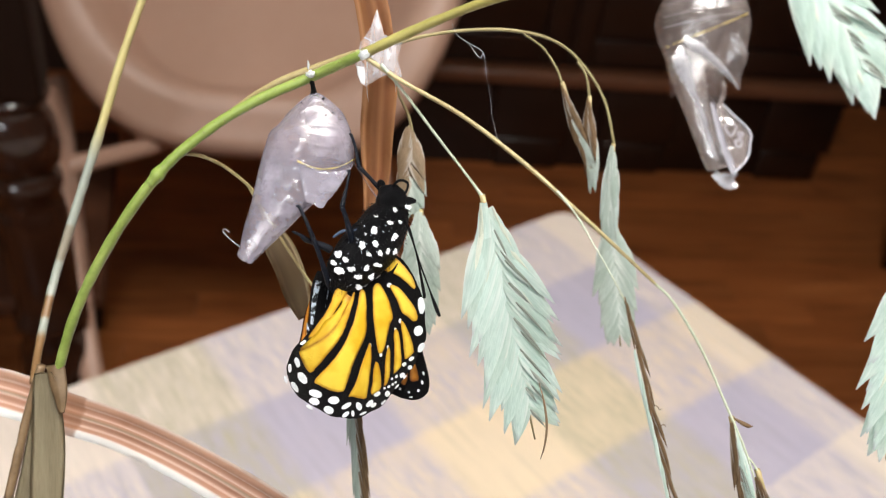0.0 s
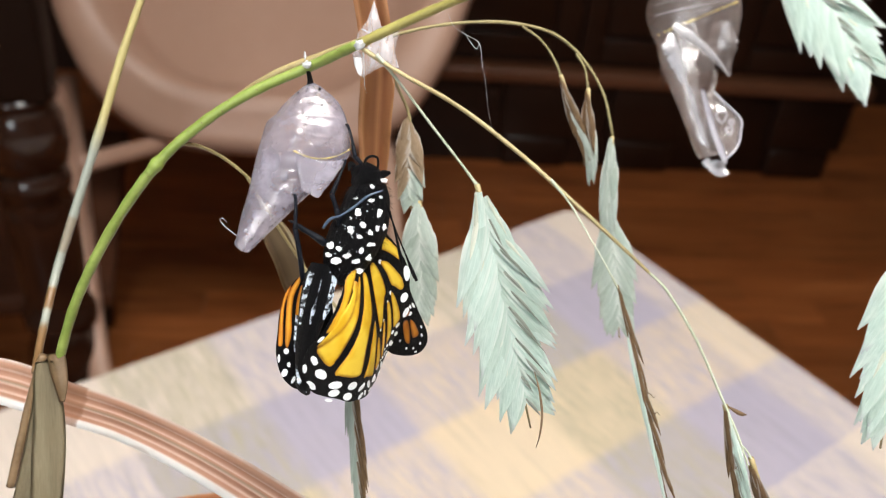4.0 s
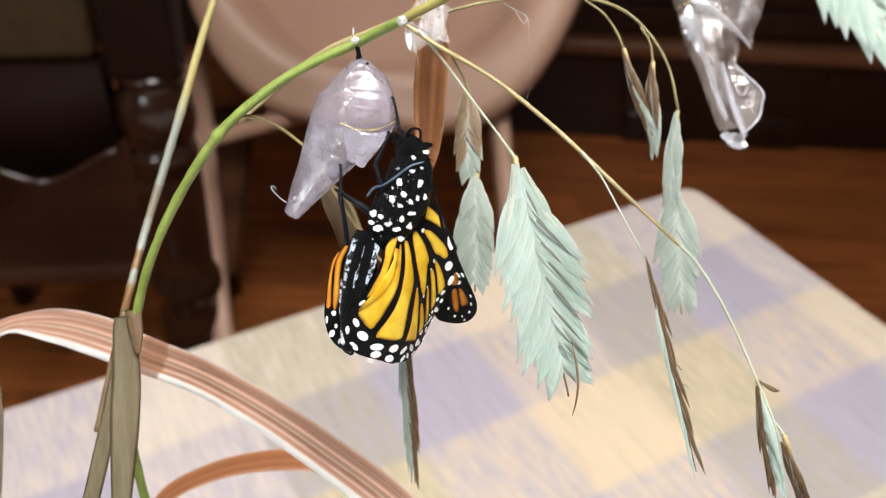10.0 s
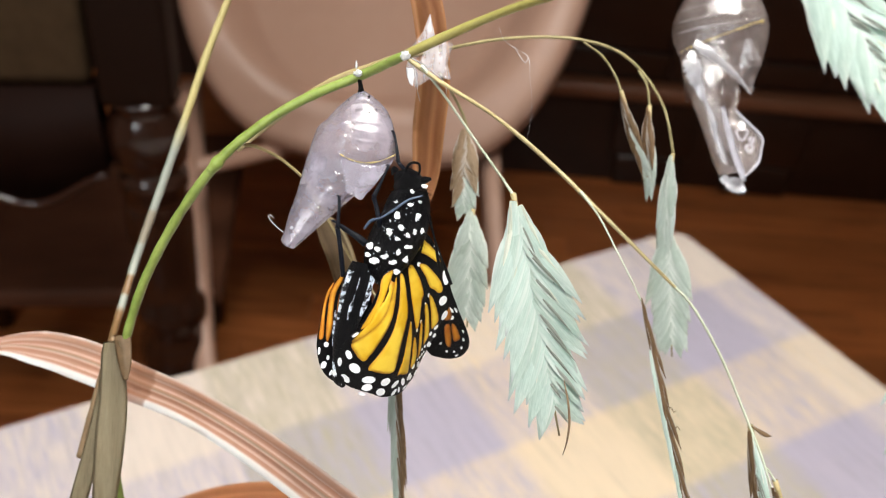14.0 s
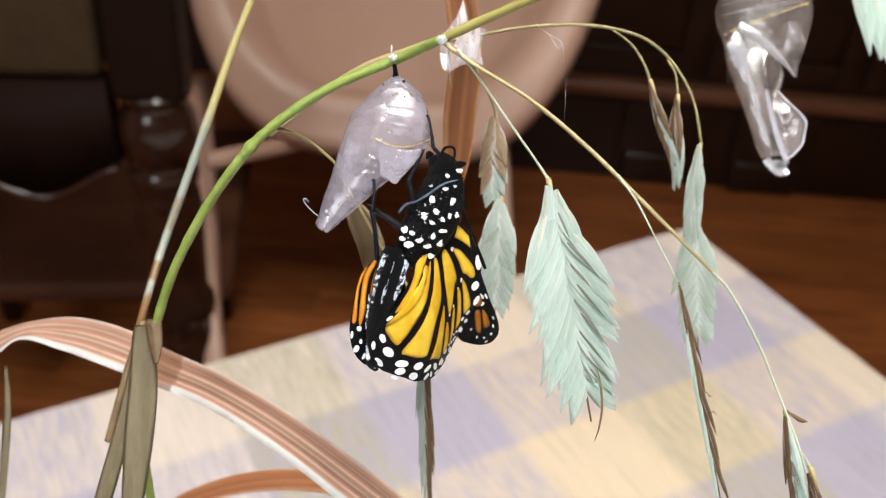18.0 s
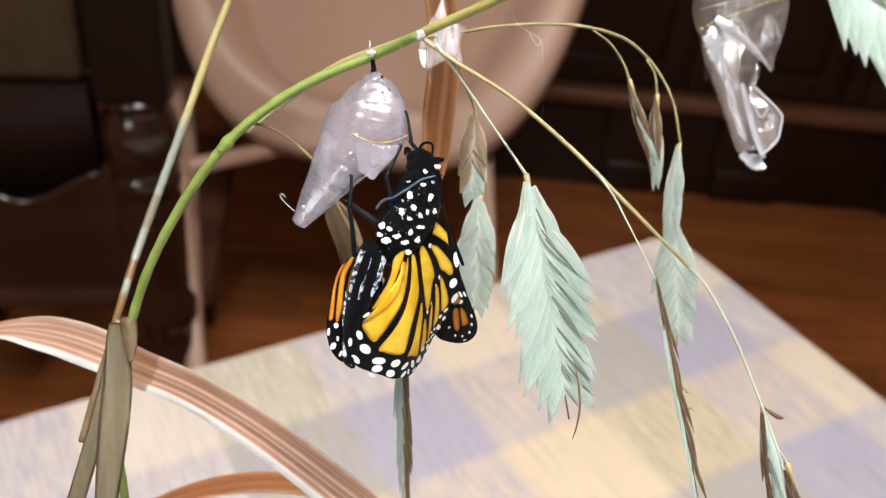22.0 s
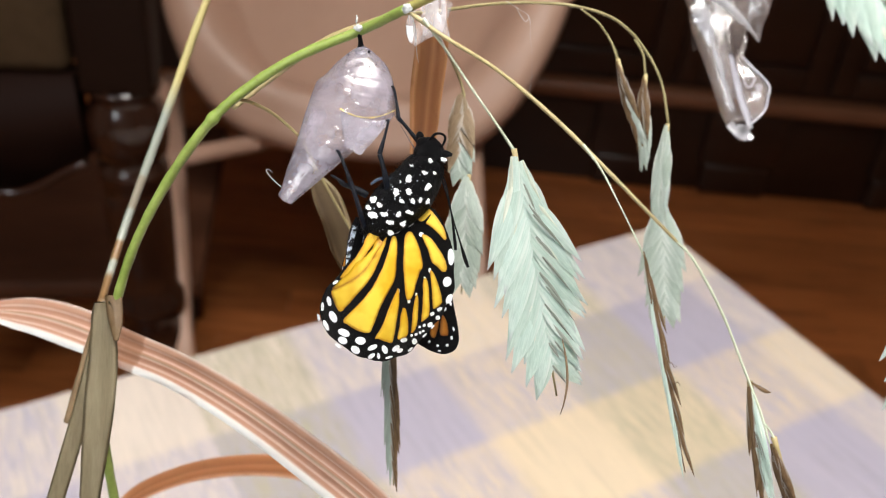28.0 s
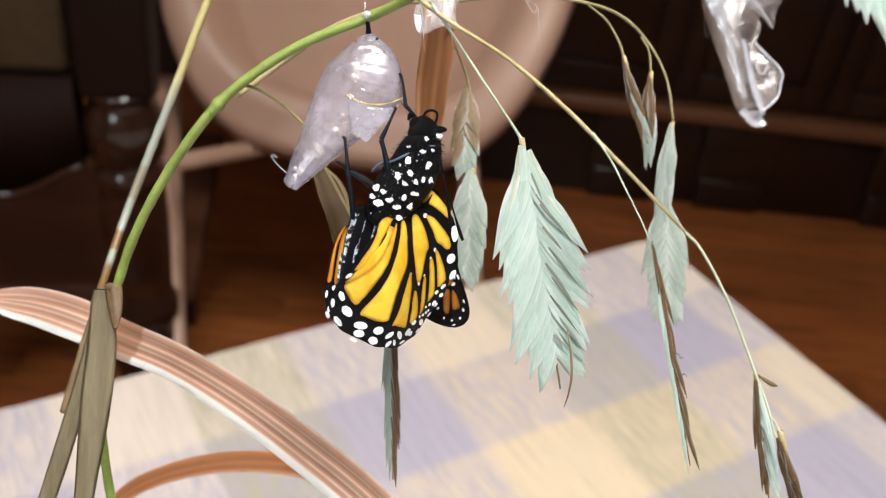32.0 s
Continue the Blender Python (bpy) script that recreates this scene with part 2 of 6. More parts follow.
def plaid_cloth():
    """Woven plaid of lilac, peach and olive bands, about 0.105 m wide, with streaked yarn."""
    k = Nodes("plaid_cloth")
    tc, sep = k.n("TexCoord"), k.n("SeparateXYZ")
    k.link(tc.outputs["Object"], sep.inputs[0])
    wob = k.noise(k.coords((3, 40, 1)), 3.0, 3.0)
    a = k.math("ADD", sep.outputs[0], k.math("MULTIPLY", k.math("SUBTRACT", wob, 0.5), 0.008))
    wob2 = k.noise(k.coords((40, 3, 1)), 3.0, 3.0)
    b = k.math("ADD", sep.outputs[1], k.math("MULTIPLY", k.math("SUBTRACT", wob2, 0.5), 0.008))
    lilac, peach, olive, cream = (0.45, 0.43, 0.58), (0.88, 0.71, 0.48), (0.46, 0.43, 0.26), (0.86, 0.75, 0.65)

    def bands(pos, width, colours):
        fac = k.math("FRACT", k.math("DIVIDE", pos, width * len(colours)))
        stops = []
        for i, c in enumerate(colours):
            stops.append((i / len(colours) + 0.012, c))
            stops.append(((i + 1) / len(colours) - 0.012, c))
        return k.ramp(fac, stops)

    ca = bands(k.math("ADD", a, 0.055), 0.1085, (cream, lilac, olive, peach, lilac, olive))
    cb = bands(b, 0.105, (cream, lilac, peach, lilac))
    yarn_a = k.noise(k.coords((420, 26, 1)), 1.0, 4.0, 0.7)
    yarn_b = k.noise(k.coords((14, 520, 1)), 1.0, 4.0, 0.7)
    pick = k.ramp(k.math("ADD", k.math("MULTIPLY", yarn_a, 0.9), 0.05), ((0.4, (0.08,) * 3), (0.6, (0.92,) * 3)))
    col = k.mix(pick, cb, ca)
    col = k.mix(k.math("MULTIPLY", yarn_b, 0.25), col, cream)
    soil = k.noise(k.coords(), 9.0, 3.0)
    col = k.mix(k.math("MULTIPLY", soil, 0.25), col, (0.72, 0.6, 0.56))
    thread = k.ramp(k.noise(k.coords((240, 12, 1)), 1.0, 5.0, 0.7), ((0.3, (0.74, 0.75, 0.72)), (0.5, (0.97,) * 3), (0.72, (1.08, 1.06, 1.02))))
    col = k.mix(0.75, col, k.mix(1.0, col, thread, "MULTIPLY"))
    weave = k.math("ADD", yarn_a, yarn_b)
    return k.finish(col, 0.85, weave, 0.35, 0.0006, spec=0.2)


def shell_skin(name, colour, clear, milky, spread, gloss=0.5, polish=0.14, creased=0.6):
    """The dried pupal skin: a thin glossy film, milky where it is folded."""
    k = Nodes(name)
    co = k.coords((1, 1, 1))
    cloud = k.noise(co, 160.0, 4.0, 0.6)
    fine = k.noise(co, 700.0, 4.0, 0.6)
    col = k.ramp(cloud, ((0.32, colour), (0.68, milky)))
    folds = k.noise(k.coords((420, 90, 420)), 1.0, 3.0, 0.6, 0.8)
    relief = k.math("ADD", k.math("ADD", cloud, k.math("MULTIPLY", folds, creased)), k.math("MULTIPLY", fine, 0.3))
    see = k.math("MULTIPLY", k.math("SUBTRACT", 1.4, k.math("MULTIPLY", cloud, 0.8)), clear)
    m = k.finish(col, 0.35, relief, 0.35, 0.0007, thin=spread, clear=see)
    body = k.out.inputs[0].links[0].from_socket
    shine, fres, mx, bp = k.n("BsdfGlossy"), k.n("Fresnel", IOR=1.6), k.n("MixShader"), k.n("Bump", Strength=0.5, Distance=0.0009)
    shine.inputs["Roughness"].default_value = polish
    k.link(relief, bp.inputs["Height"])
    k.link(bp.outputs[0], shine.inputs["Normal"])
    k.link(bp.outputs[0], fres.inputs["Normal"])
    k.link(k.math("MINIMUM", k.math("MULTIPLY", k.math("ADD", fres.outputs[0], 0.08), gloss), 0.3), mx.inputs[0])
    k.link(body, mx.inputs[1])
    k.link(shine.outputs[0], mx.inputs[2])
    k.link(mx.outputs[0], k.out.inputs[0])
    return m


def husk_skin(name, dark, light, tip):
    """The papery husk of a floret, in its own unit length: veins along it, a darker tip."""
    k = Nodes(name)
    tc, sep, info = k.n("TexCoord"), k.n("SeparateXYZ"), k.n("ObjectInfo")
    k.link(tc.outputs["Object"], sep.inputs[0])
    veins = k.noise(k.coords((70, 2.0, 20)), 1.0, 4.0, 0.65)
    cloud = k.noise(k.coords((9, 3, 9)), 1.0, 3.0)
    both = k.math("ADD", k.math("MULTIPLY", veins, 0.6), k.math("MULTIPLY", cloud, 0.4))
    col = k.ramp(both, ((0.34, dark), (0.64, light)))
    tone = k.ramp(info.outputs["Random"], ((0.0, (0.84, 0.86, 0.82)), (1.0, (1.08, 1.06, 1.06))))
    col = k.mix(1.0, col, tone, "MULTIPLY")
    rim = k.ramp(k.math("ABSOLUTE", sep.outputs[0]), ((0.06, (0, 0, 0)), (0.1, (1, 1, 1))))
    col = k.mix(k.math("MULTIPLY", rim, 0.45), col, (0.93, 0.93, 0.9))
    end = k.ramp(k.math("MULTIPLY", sep.outputs[1], -1.0), ((0.86, (0, 0, 0)), (1.0, (1, 1, 1))))
    col = k.mix(k.math("MULTIPLY", end, 0.5), col, tip)
    return k.finish(col, 0.5, veins, 0.5, 0.0003, thin=0.5, spec=0.4)


def banded_stem(name, pale, gold, band):
    """A dry stem in bands along its length: brown below, grey-green with brown rings, straw yellow above."""
    k = Nodes(name)
    sep, tc = k.n("SeparateXYZ"), k.n("TexCoord")
    k.link(tc.outputs["UV"], sep.inputs[0])
    fibre = k.noise(k.coords((300, 30, 1), "UV"), 1.0, 4.0)
    run = k.math("ADD", k.math("MULTIPLY", sep.outputs[0], 10.0), k.math("MULTIPLY", fibre, 0.012))
    soft = tuple(0.5 * (p + q) for p, q in zip(pale, band))
    col = k.ramp(run, ((0.0, band), (0.115, band), (0.13, pale), (0.155, pale), (0.16, band), (0.2, band), (0.205, pale), (0.27, pale), (0.275, soft), (0.34, soft), (0.345, pale), (0.47, pale), (0.55, gold), (1.0, gold)))
    col = k.mix(k.math("MULTIPLY", fibre, 0.25), col, band)
    return k.finish(col, 0.42, fibre, 0.3, 0.0002)


def striped_leaf(name, edge, stripes, blotch, ring=None):
    """A dry leaf striped along its length, with a pale margin and brown bands across."""
    k = Nodes(name)
    uv = k.n("SeparateXYZ")
    tc = k.n("TexCoord")
    k.link(tc.outputs["UV"], uv.inputs[0])
    wav = k.noise(k.coords((6, 30, 1), "UV"), 1.0, 3.0)
    v = k.math("ADD", uv.outputs[1], k.math("MULTIPLY", k.math("SUBTRACT", wav, 0.5), 0.06))
    col = k.ramp(v, stripes)
    patch = k.noise(k.coords((7, 1.5, 1), "UV"), 1.6, 2.0)
    band = k.ramp(patch, ((0.62, (0, 0, 0)), (0.66, (1, 1, 1))))
    col = k.mix(k.math("MULTIPLY", band, 0.2), col, blotch)
    if ring:
        u = k.math("ADD", uv.outputs[0], k.math("MULTIPLY", wav, 0.006))
        mark = k.ramp(u, ((ring[0], (0, 0, 0)), (ring[0] + 0.002, (1, 1, 1)), (ring[1], (1, 1, 1)), (ring[1] + 0.002, (0, 0, 0))))
        col = k.mix(k.math("MULTIPLY", mark, 0.72), col, blotch)
    fibre = k.noise(k.coords((5, 160, 1), "UV"), 1.0, 5.0, 0.7)
    col = k.mix(k.math("MULTIPLY", fibre, 0.25), col, edge)
    return k.finish(col, 0.5, fibre, 0.35, 0.0003, thin=0.3)


M_FLOOR = wood_floor()
M_DARK = grainy("dark_polished_wood", (0.01, 0.0035, 0.002), (0.035, 0.012, 0.006), 9.0, 0.16, (1, 1, 0.12), 0.03)
M_BLOCK = grainy("dark_brown_wood", (0.005, 0.002, 0.001), (0.014, 0.0055, 0.003), 9.0, 0.6, (0.3, 1, 0.3), 0.1, spec=0.06)
M_SEAT = grainy("brown_seat_wood", (0.07, 0.027, 0.014), (0.15, 0.058, 0.03), 9.0, 0.6, (0.3, 1, 1), 0.1, spec=0.15)
M_RAIL = grainy("dark_matt_wood", (0.004, 0.0018, 0.0012), (0.014, 0.005, 0.003), 9.0, 0.55, (0.12, 1, 1), 0.1, spec=0.05)
M_CAB = grainy("sideboard_wood", (0.01, 0.0035, 0.002), (0.03, 0.011, 0.0055), 7.0, 0.36, (0.2, 1, 1), 0.1)
M_CAB2 = grainy("sideboard_moulding_wood", (0.09, 0.034, 0.017), (0.22, 0.088, 0.043), 7.0, 0.4, (0.2, 1, 1), 0.1)
M_TAN = grainy("tan_upholstery", (0.028, 0.0155, 0.0075), (0.05, 0.03, 0.015), 60.0, 0.85, (1, 1, 1), 0.3, spec=0.08)
M_PALE = grainy("pale_plastic", (0.445, 0.272, 0.197), (0.505, 0.322, 0.24), 5.0, 0.45, (1, 1, 1), 0.05)
M_WALL = grainy("wall_paint", (0.3, 0.26, 0.21), (0.35, 0.3, 0.25), 3.0, 0.85, (1, 1, 1), 0.06)
M_CEIL = grainy("ceiling_paint", (0.72, 0.7, 0.66), (0.78, 0.76, 0.72), 3.0, 0.9, (1, 1, 1), 0.06)
M_TRIM = grainy("white_trim", (0.7, 0.68, 0.64), (0.78, 0.76, 0.72), 6.0, 0.5, (1, 1, 1), 0.05)
M_TABLE = grainy("table_wood", (0.09, 0.04, 0.02), (0.2, 0.1, 0.05), 8.0, 0.4, (0.15, 1, 1), 0.1)
M_CLOTH = plaid_cloth()
M_GREEN = grainy("green_stem", (0.135, 0.19, 0.03), (0.31, 0.39, 0.1), 130.0, 0.4, (1, 1, 1), 0.25, 0.0003)
M_CULM = grainy("straw_green_stem", (0.2, 0.17, 0.04), (0.42, 0.38, 0.12), 130.0, 0.4, (1, 1, 1), 0.25, 0.0003)
M_BAND = banded_stem("banded_straw", (0.27, 0.3, 0.26), (0.44, 0.38, 0.16), (0.17, 0.095, 0.04))
M_STRAW = grainy("straw_stem", (0.24, 0.175, 0.07), (0.47, 0.39, 0.2), 150.0, 0.45, (1, 1, 1), 0.3, 0.0003)
M_BROWN = grainy("brown_dry_stem", (0.11, 0.065, 0.03), (0.26, 0.17, 0.09), 150.0, 0.5, (1, 1, 1), 0.3, 0.0003)
M_OLIVE = grainy("olive_dry_stem", (0.2, 0.16, 0.07), (0.38, 0.33, 0.17), 150.0, 0.5, (1, 1, 1), 0.3, 0.0003)
M_REED = grainy("pale_reed_stem", (0.36, 0.39, 0.27), (0.58, 0.62, 0.5), 150.0, 0.45, (1, 1, 1), 0.3, 0.0003)
M_DRY = husk_skin("dry_brown_husk", (0.09, 0.052, 0.026), (0.3, 0.19, 0.1), (0.06, 0.03, 0.018))
M_TANHUSK = husk_skin("tan_husk", (0.24, 0.165, 0.1), (0.44, 0.33, 0.22), (0.42, 0.34, 0.26))
M_SHEATH = grainy("khaki_leaf_sheath", (0.22, 0.175, 0.1), (0.42, 0.36, 0.24), 420.0, 0.5, (1, 0.08, 1), 0.4, 0.0003, thin=0.2)
M_HUSK = husk_skin("pale_green_husk", (0.49, 0.63, 0.58), (0.74, 0.86, 0.81), (0.42, 0.38, 0.46))
# dark grey that stands in for the shade between overlapping husks
M_GAP_SHADE = husk_skin("painted_gap_shade", (0.27, 0.29, 0.25), (0.46, 0.5, 0.45), (0.16, 0.14, 0.14))
M_CREAM = husk_skin("cream_husk_keel", (0.7, 0.74, 0.64), (0.88, 0.9, 0.82), (0.7, 0.68, 0.6))
M_HUSK2 = husk_skin("grey_green_husk", (0.38, 0.45, 0.41), (0.56, 0.64, 0.59), (0.4, 0.36, 0.32))
M_LEAF = striped_leaf("striped_dry_leaf", (0.7, 0.5, 0.4), ((0, (0.84, 0.77, 0.72)), (0.04, (0.78, 0.64, 0.55)), (0.08, (0.6, 0.36, 0.25)), (0.2, (0.62, 0.38, 0.27)), (0.23, (0.8, 0.64, 0.54)), (0.27, (0.54, 0.29, 0.19)), (0.36, (0.6, 0.36, 0.26)), (0.4, (0.8, 0.64, 0.54)), (0.43, (0.54, 0.29, 0.19)), (0.48, (0.4, 0.3, 0.2)), (0.53, (0.8, 0.64, 0.54)), (0.56, (0.54, 0.29, 0.19)), (0.66, (0.62, 0.38, 0.28)), (0.7, (0.8, 0.64, 0.54)), (0.74, (0.54, 0.29, 0.19)), (0.79, (0.58, 0.34, 0.24)), (0.83, (0.86, 0.87, 0.86)), (1, (0.88, 0.93, 0.94))), (0.34, 0.15, 0.065), (0.487, 0.535))
M_DULL = striped_leaf("dull_brown_blade", (0.3, 0.22, 0.12), ((0.0, (0.72, 0.62, 0.42)), (0.1, (0.6, 0.5, 0.32)), (0.16, (0.16, 0.105, 0.055)), (0.5, (0.2, 0.135, 0.07)), (0.75, (0.13, 0.085, 0.045)), (0.92, (0.24, 0.16, 0.085)), (1.0, (0.5, 0.4, 0.25))), (0.09, 0.055, 0.028))
M_RUSTLEAF = striped_leaf("rust_leaf", (0.72, 0.36, 0.18), ((0.0, (0.72, 0.4, 0.22)), (0.12, (0.6, 0.28, 0.12)), (0.35, (0.45, 0.19, 0.08)), (0.5, (0.62, 0.3, 0.14)), (0.7, (0.48, 0.2, 0.085)), (0.9, (0.7, 0.4, 0.24)), (1.0, (0.75, 0.52, 0.38))), (0.3, 0.12, 0.05))
M_BLADE = striped_leaf("translucent_brown_blade", (0.5, 0.24, 0.1), ((0.0, (0.55, 0.28, 0.12)), (0.1, (0.34, 0.15, 0.06)), (0.3, (0.3, 0.12, 0.05)), (0.42, (0.44, 0.21, 0.09)), (0.55, (0.27, 0.11, 0.045)), (0.8, (0.34, 0.15, 0.06)), (0.9, (0.6, 0.33, 0.16)), (1.0, (0.42, 0.19, 0.08))), (0.2, 0.075, 0.032))
M_SILK = grainy("white_silk", (0.75, 0.77, 0.8), (0.9, 0.92, 0.95), 900.0, 0.4, (1, 1, 1), 0.4, 0.0002, thin=0.35, clear=0.3)


def web_film():
    """Spun silk film: clear between whiter streaks."""
    k = Nodes("clear_web_film")
    streak = k.noise(k.coords((700, 120, 400)), 1.0, 3.0, 0.5, 0.6)
    see = k.ramp(streak, ((0.35, (0.86,) * 3), (0.68, (0.55,) * 3)))
    return k.finish((0.86, 0.84, 0.88), 0.2, streak, 0.5, 0.0006, clear=see, thin=0.35, coat=0.8)


M_WEB = web_film()
M_SHELL = shell_skin("milky_pupal_skin", (0.44, 0.4, 0.48), 0.62, (0.74, 0.71, 0.84), 0.45, 0.55, 0.2, 0.3)
M_SHELL2 = shell_skin("clear_pupal_skin", (0.4, 0.31, 0.28), 0.76, (0.56, 0.48, 0.47), 0.3, 0.7, 0.18, 1.0)
# near-white film: the highlight streaks are put into its colour
M_GLINT = shell_skin("painted_glint_film", (0.6, 0.61, 0.7), 0.45, (0.97, 0.98, 1.0), 0.3, 2.4, 0.08, 1.6)
M_RIDGE = shell_skin("pale_ridge_skin", (0.66, 0.64, 0.72), 0.3, (0.82, 0.82, 0.9), 0.3, 1.2)
M_GOLD = grainy("gold_bead", (0.6, 0.45, 0.12), (0.85, 0.72, 0.3), 900.0, 0.3, (1, 1, 1), 0.2, 0.0001, metal=0.7)
M_BLACK = grainy("black_scales", (0.0008, 0.0008, 0.001), (0.0045, 0.0042, 0.0055), 1500.0, 0.42, (1, 1, 1), 1.0, 0.0003, spec=0.13)
M_LEG = grainy("blue_black_leg_skin", (0.001, 0.0012, 0.002), (0.005, 0.007, 0.014), 1200.0, 0.34, (1, 1, 1), 0.6, 0.0002, spec=0.18)
M_WHITE = grainy("white_scales", (0.74, 0.77, 0.8), (0.92, 0.94, 0.95), 2500.0, 0.6, (1, 1, 1), 0.5, 0.0002)


def wing_scales(name, rim, deep, light, thin):
    """Rows of scales: a deeper colour along the veins and in soft clouds."""
    k = Nodes(name)
    tc, sep = k.n("TexCoord"), k.n("SeparateXYZ")
    k.link(tc.outputs["UV"], sep.inputs[0])
    cloud = k.noise(k.coords(), 260.0, 2.0, 0.5)
    fine = k.noise(k.coords(), 2600.0, 3.0, 0.6)
    col = k.mix(k.ramp(cloud, ((0.38, (0, 0, 0)), (0.62, (1, 1, 1)))), deep, light)
    near = k.math("ADD", sep.outputs[0], k.math("MULTIPLY", k.math("SUBTRACT", fine, 0.5), 0.5))
    col = k.mix(k.ramp(near, ((0.0, (1, 1, 1)), (0.3, (0.45,) * 3), (0.75, (0, 0, 0)))), col, rim)
    return k.finish(col, 0.5, fine, 0.4, 0.0002, thin=thin)


M_ORANGE = wing_scales("yellow_orange_wing_scales", (0.45, 0.19, 0.008), (0.7, 0.42, 0.014), (0.86, 0.62, 0.06), 0.25)
M_AMBER = wing_scales("amber_wing_scales", (0.4, 0.11, 0.006), (0.66, 0.26, 0.008), (0.78, 0.38, 0.015), 0.25)
M_RUST = wing_scales("rust_wing_scales", (0.16, 0.045, 0.006), (0.36, 0.12, 0.01), (0.5, 0.2, 0.02), 0.2)


def speckled(name, dark, light, scale):
    k = Nodes(name)
    grain = k.noise(k.coords(), scale, 3.0, 0.6)
    return k.finish(k.ramp(grain, ((0.44, dark), (0.54, light))), 0.5, grain, 0.5, 0.0002)


M_GREY = speckled("grey_abdomen_scales", (0.01, 0.011, 0.015), (0.72, 0.8, 0.9), 1500.0)
M_BLUE = grainy("blue_black_leg", (0.012, 0.018, 0.036), (0.12, 0.17, 0.26), 900.0, 0.3, (1, 1, 1), 0.3, 0.0002)
M_BULB = Nodes("lit_bulb")
M_BULB.b.inputs["Emission Color"].default_value, M_BULB.b.inputs["Emission Strength"].default_value = (1, 0.8, 0.55, 1), 12.0
M_BULB = M_BULB.m
M_BRASS = grainy("brass", (0.4, 0.28, 0.1), (0.55, 0.4, 0.16), 40.0, 0.3, (1, 1, 1), 0.1, metal=0.9)

# ---- the room ----
X0, X1, Y0, Y1, ZC = -2.2, 2.6, -1.7, 2.86, 2.5


def slab(name, lo, hi, material, label="", category=""):
    bm = bmesh.new()
    box(bm, lo, hi)
    ob = part(name, bm, material, None, smooth=False)
    return tagged(ob, label, category, kind="structure")


floor = slab("floor", (X0, Y0, -0.12), (X1, Y1, -0.022), M_TABLE, "reddish brown polished plank floor", "floor")
slab("wall_north", (X0, Y1, -0.12), (X1, Y1 + 0.12, ZC), M_CAB, "dark stained wooden wall behind the sideboard", "wall")
slab("wall_east", (X1, Y0, -0.12), (X1 + 0.12, Y1, ZC), M_WALL, "plain beige painted wall", "wall")
slab("wall_west", (X0 - 0.12, Y0, -0.12), (X0, Y1, ZC), M_WALL, "plain beige painted wall", "wall")
slab("ceiling", (X0, Y0, ZC), (X1, Y1, ZC + 0.1), M_CEIL, "white painted ceiling", "ceiling")
bm = bmesh.new()
for lo, hi in (((X0, -1.82, -0.12), (-1.25, Y0, ZC)), ((-0.25, -1.82, -0.12), (X1, Y0, ZC)),
               ((-1.25, -1.82, -0.12), (-0.25, Y0, 1.5)), ((-1.25, -1.82, 2.4), (-0.25, Y0, ZC))):
    box(bm, lo, hi)
tagged(part("wall_south", bm, M_WALL, None, smooth=False), "plain beige painted wall with a window opening", "wall", kind="structure")

# ---- sideboard ----
CY = 2.27


def sideboard():
    t = thing("sideboard", "dark reddish wooden sideboard on bracket feet by the wall", "sideboard", pose(0.66, CY + 0.05, 0, 0, 0, -1.5))
    bm = bmesh.new()
    box(bm, (-0.86, 0.02, 0.33), (0.86, 0.5, 0.9), 0.004)
    part("body", bm, M_CAB, t)
    bm = bmesh.new()
    box(bm, (-0.9, -0.03, 0.9), (0.9, 0.53, 0.93), 0.008)
    part("top", bm, M_CAB, t)
    bm = bmesh.new()
    box(bm, (-0.89, -0.03, 0.285), (0.89, 0.5, 0.328), 0.012)
    part("moulding", bm, M_CAB2, t)
    # dark board down to the floor, standing in for the shade underneath
    bm = bmesh.new()
    box(bm, (-0.85, 0.03, 0.0), (0.85, 0.07, 0.283), 0.006)
    part("recess_shade_board", bm, M_CAB, t)
    for x in (-0.75, -0.07, 0.25, 0.75):
        bm = bmesh.new()
        w = 0.115
        box(bm, (x - w, 0.006, 0.1), (x + w, 0.12, 0.284), 0.008)
        box(bm, (x - w * 0.85, 0.008, 0.0), (x + w * 0.85, 0.1, 0.1), 0.012)
        part("bracket_foot", bm, M_CAB, t)
    for i in range(4):
        x = -0.84 + i * 0.425
        bm = bmesh.new()
        box(bm, (x + 0.065, 0.006, 0.425), (x + 0.34, 0.018, 0.805), 0.004)
        door = part("door", bm, M_CAB, t)
        for name, lo, hi in (("stile", (x, 0, 0.35), (x + 0.06, 0.02, 0.88)), ("stile", (x + 0.345, 0, 0.35), (x + 0.405, 0.02, 0.88)),
                             ("rail", (x + 0.0615, 0, 0.35), (x + 0.3435, 0.02, 0.42)), ("rail", (x + 0.0615, 0, 0.81), (x + 0.3435, 0.02, 0.88))):
            bm = bmesh.new()
            box(bm, lo, hi, 0.003)
            part(name, bm, M_CAB, door)
    return t


sideboard()


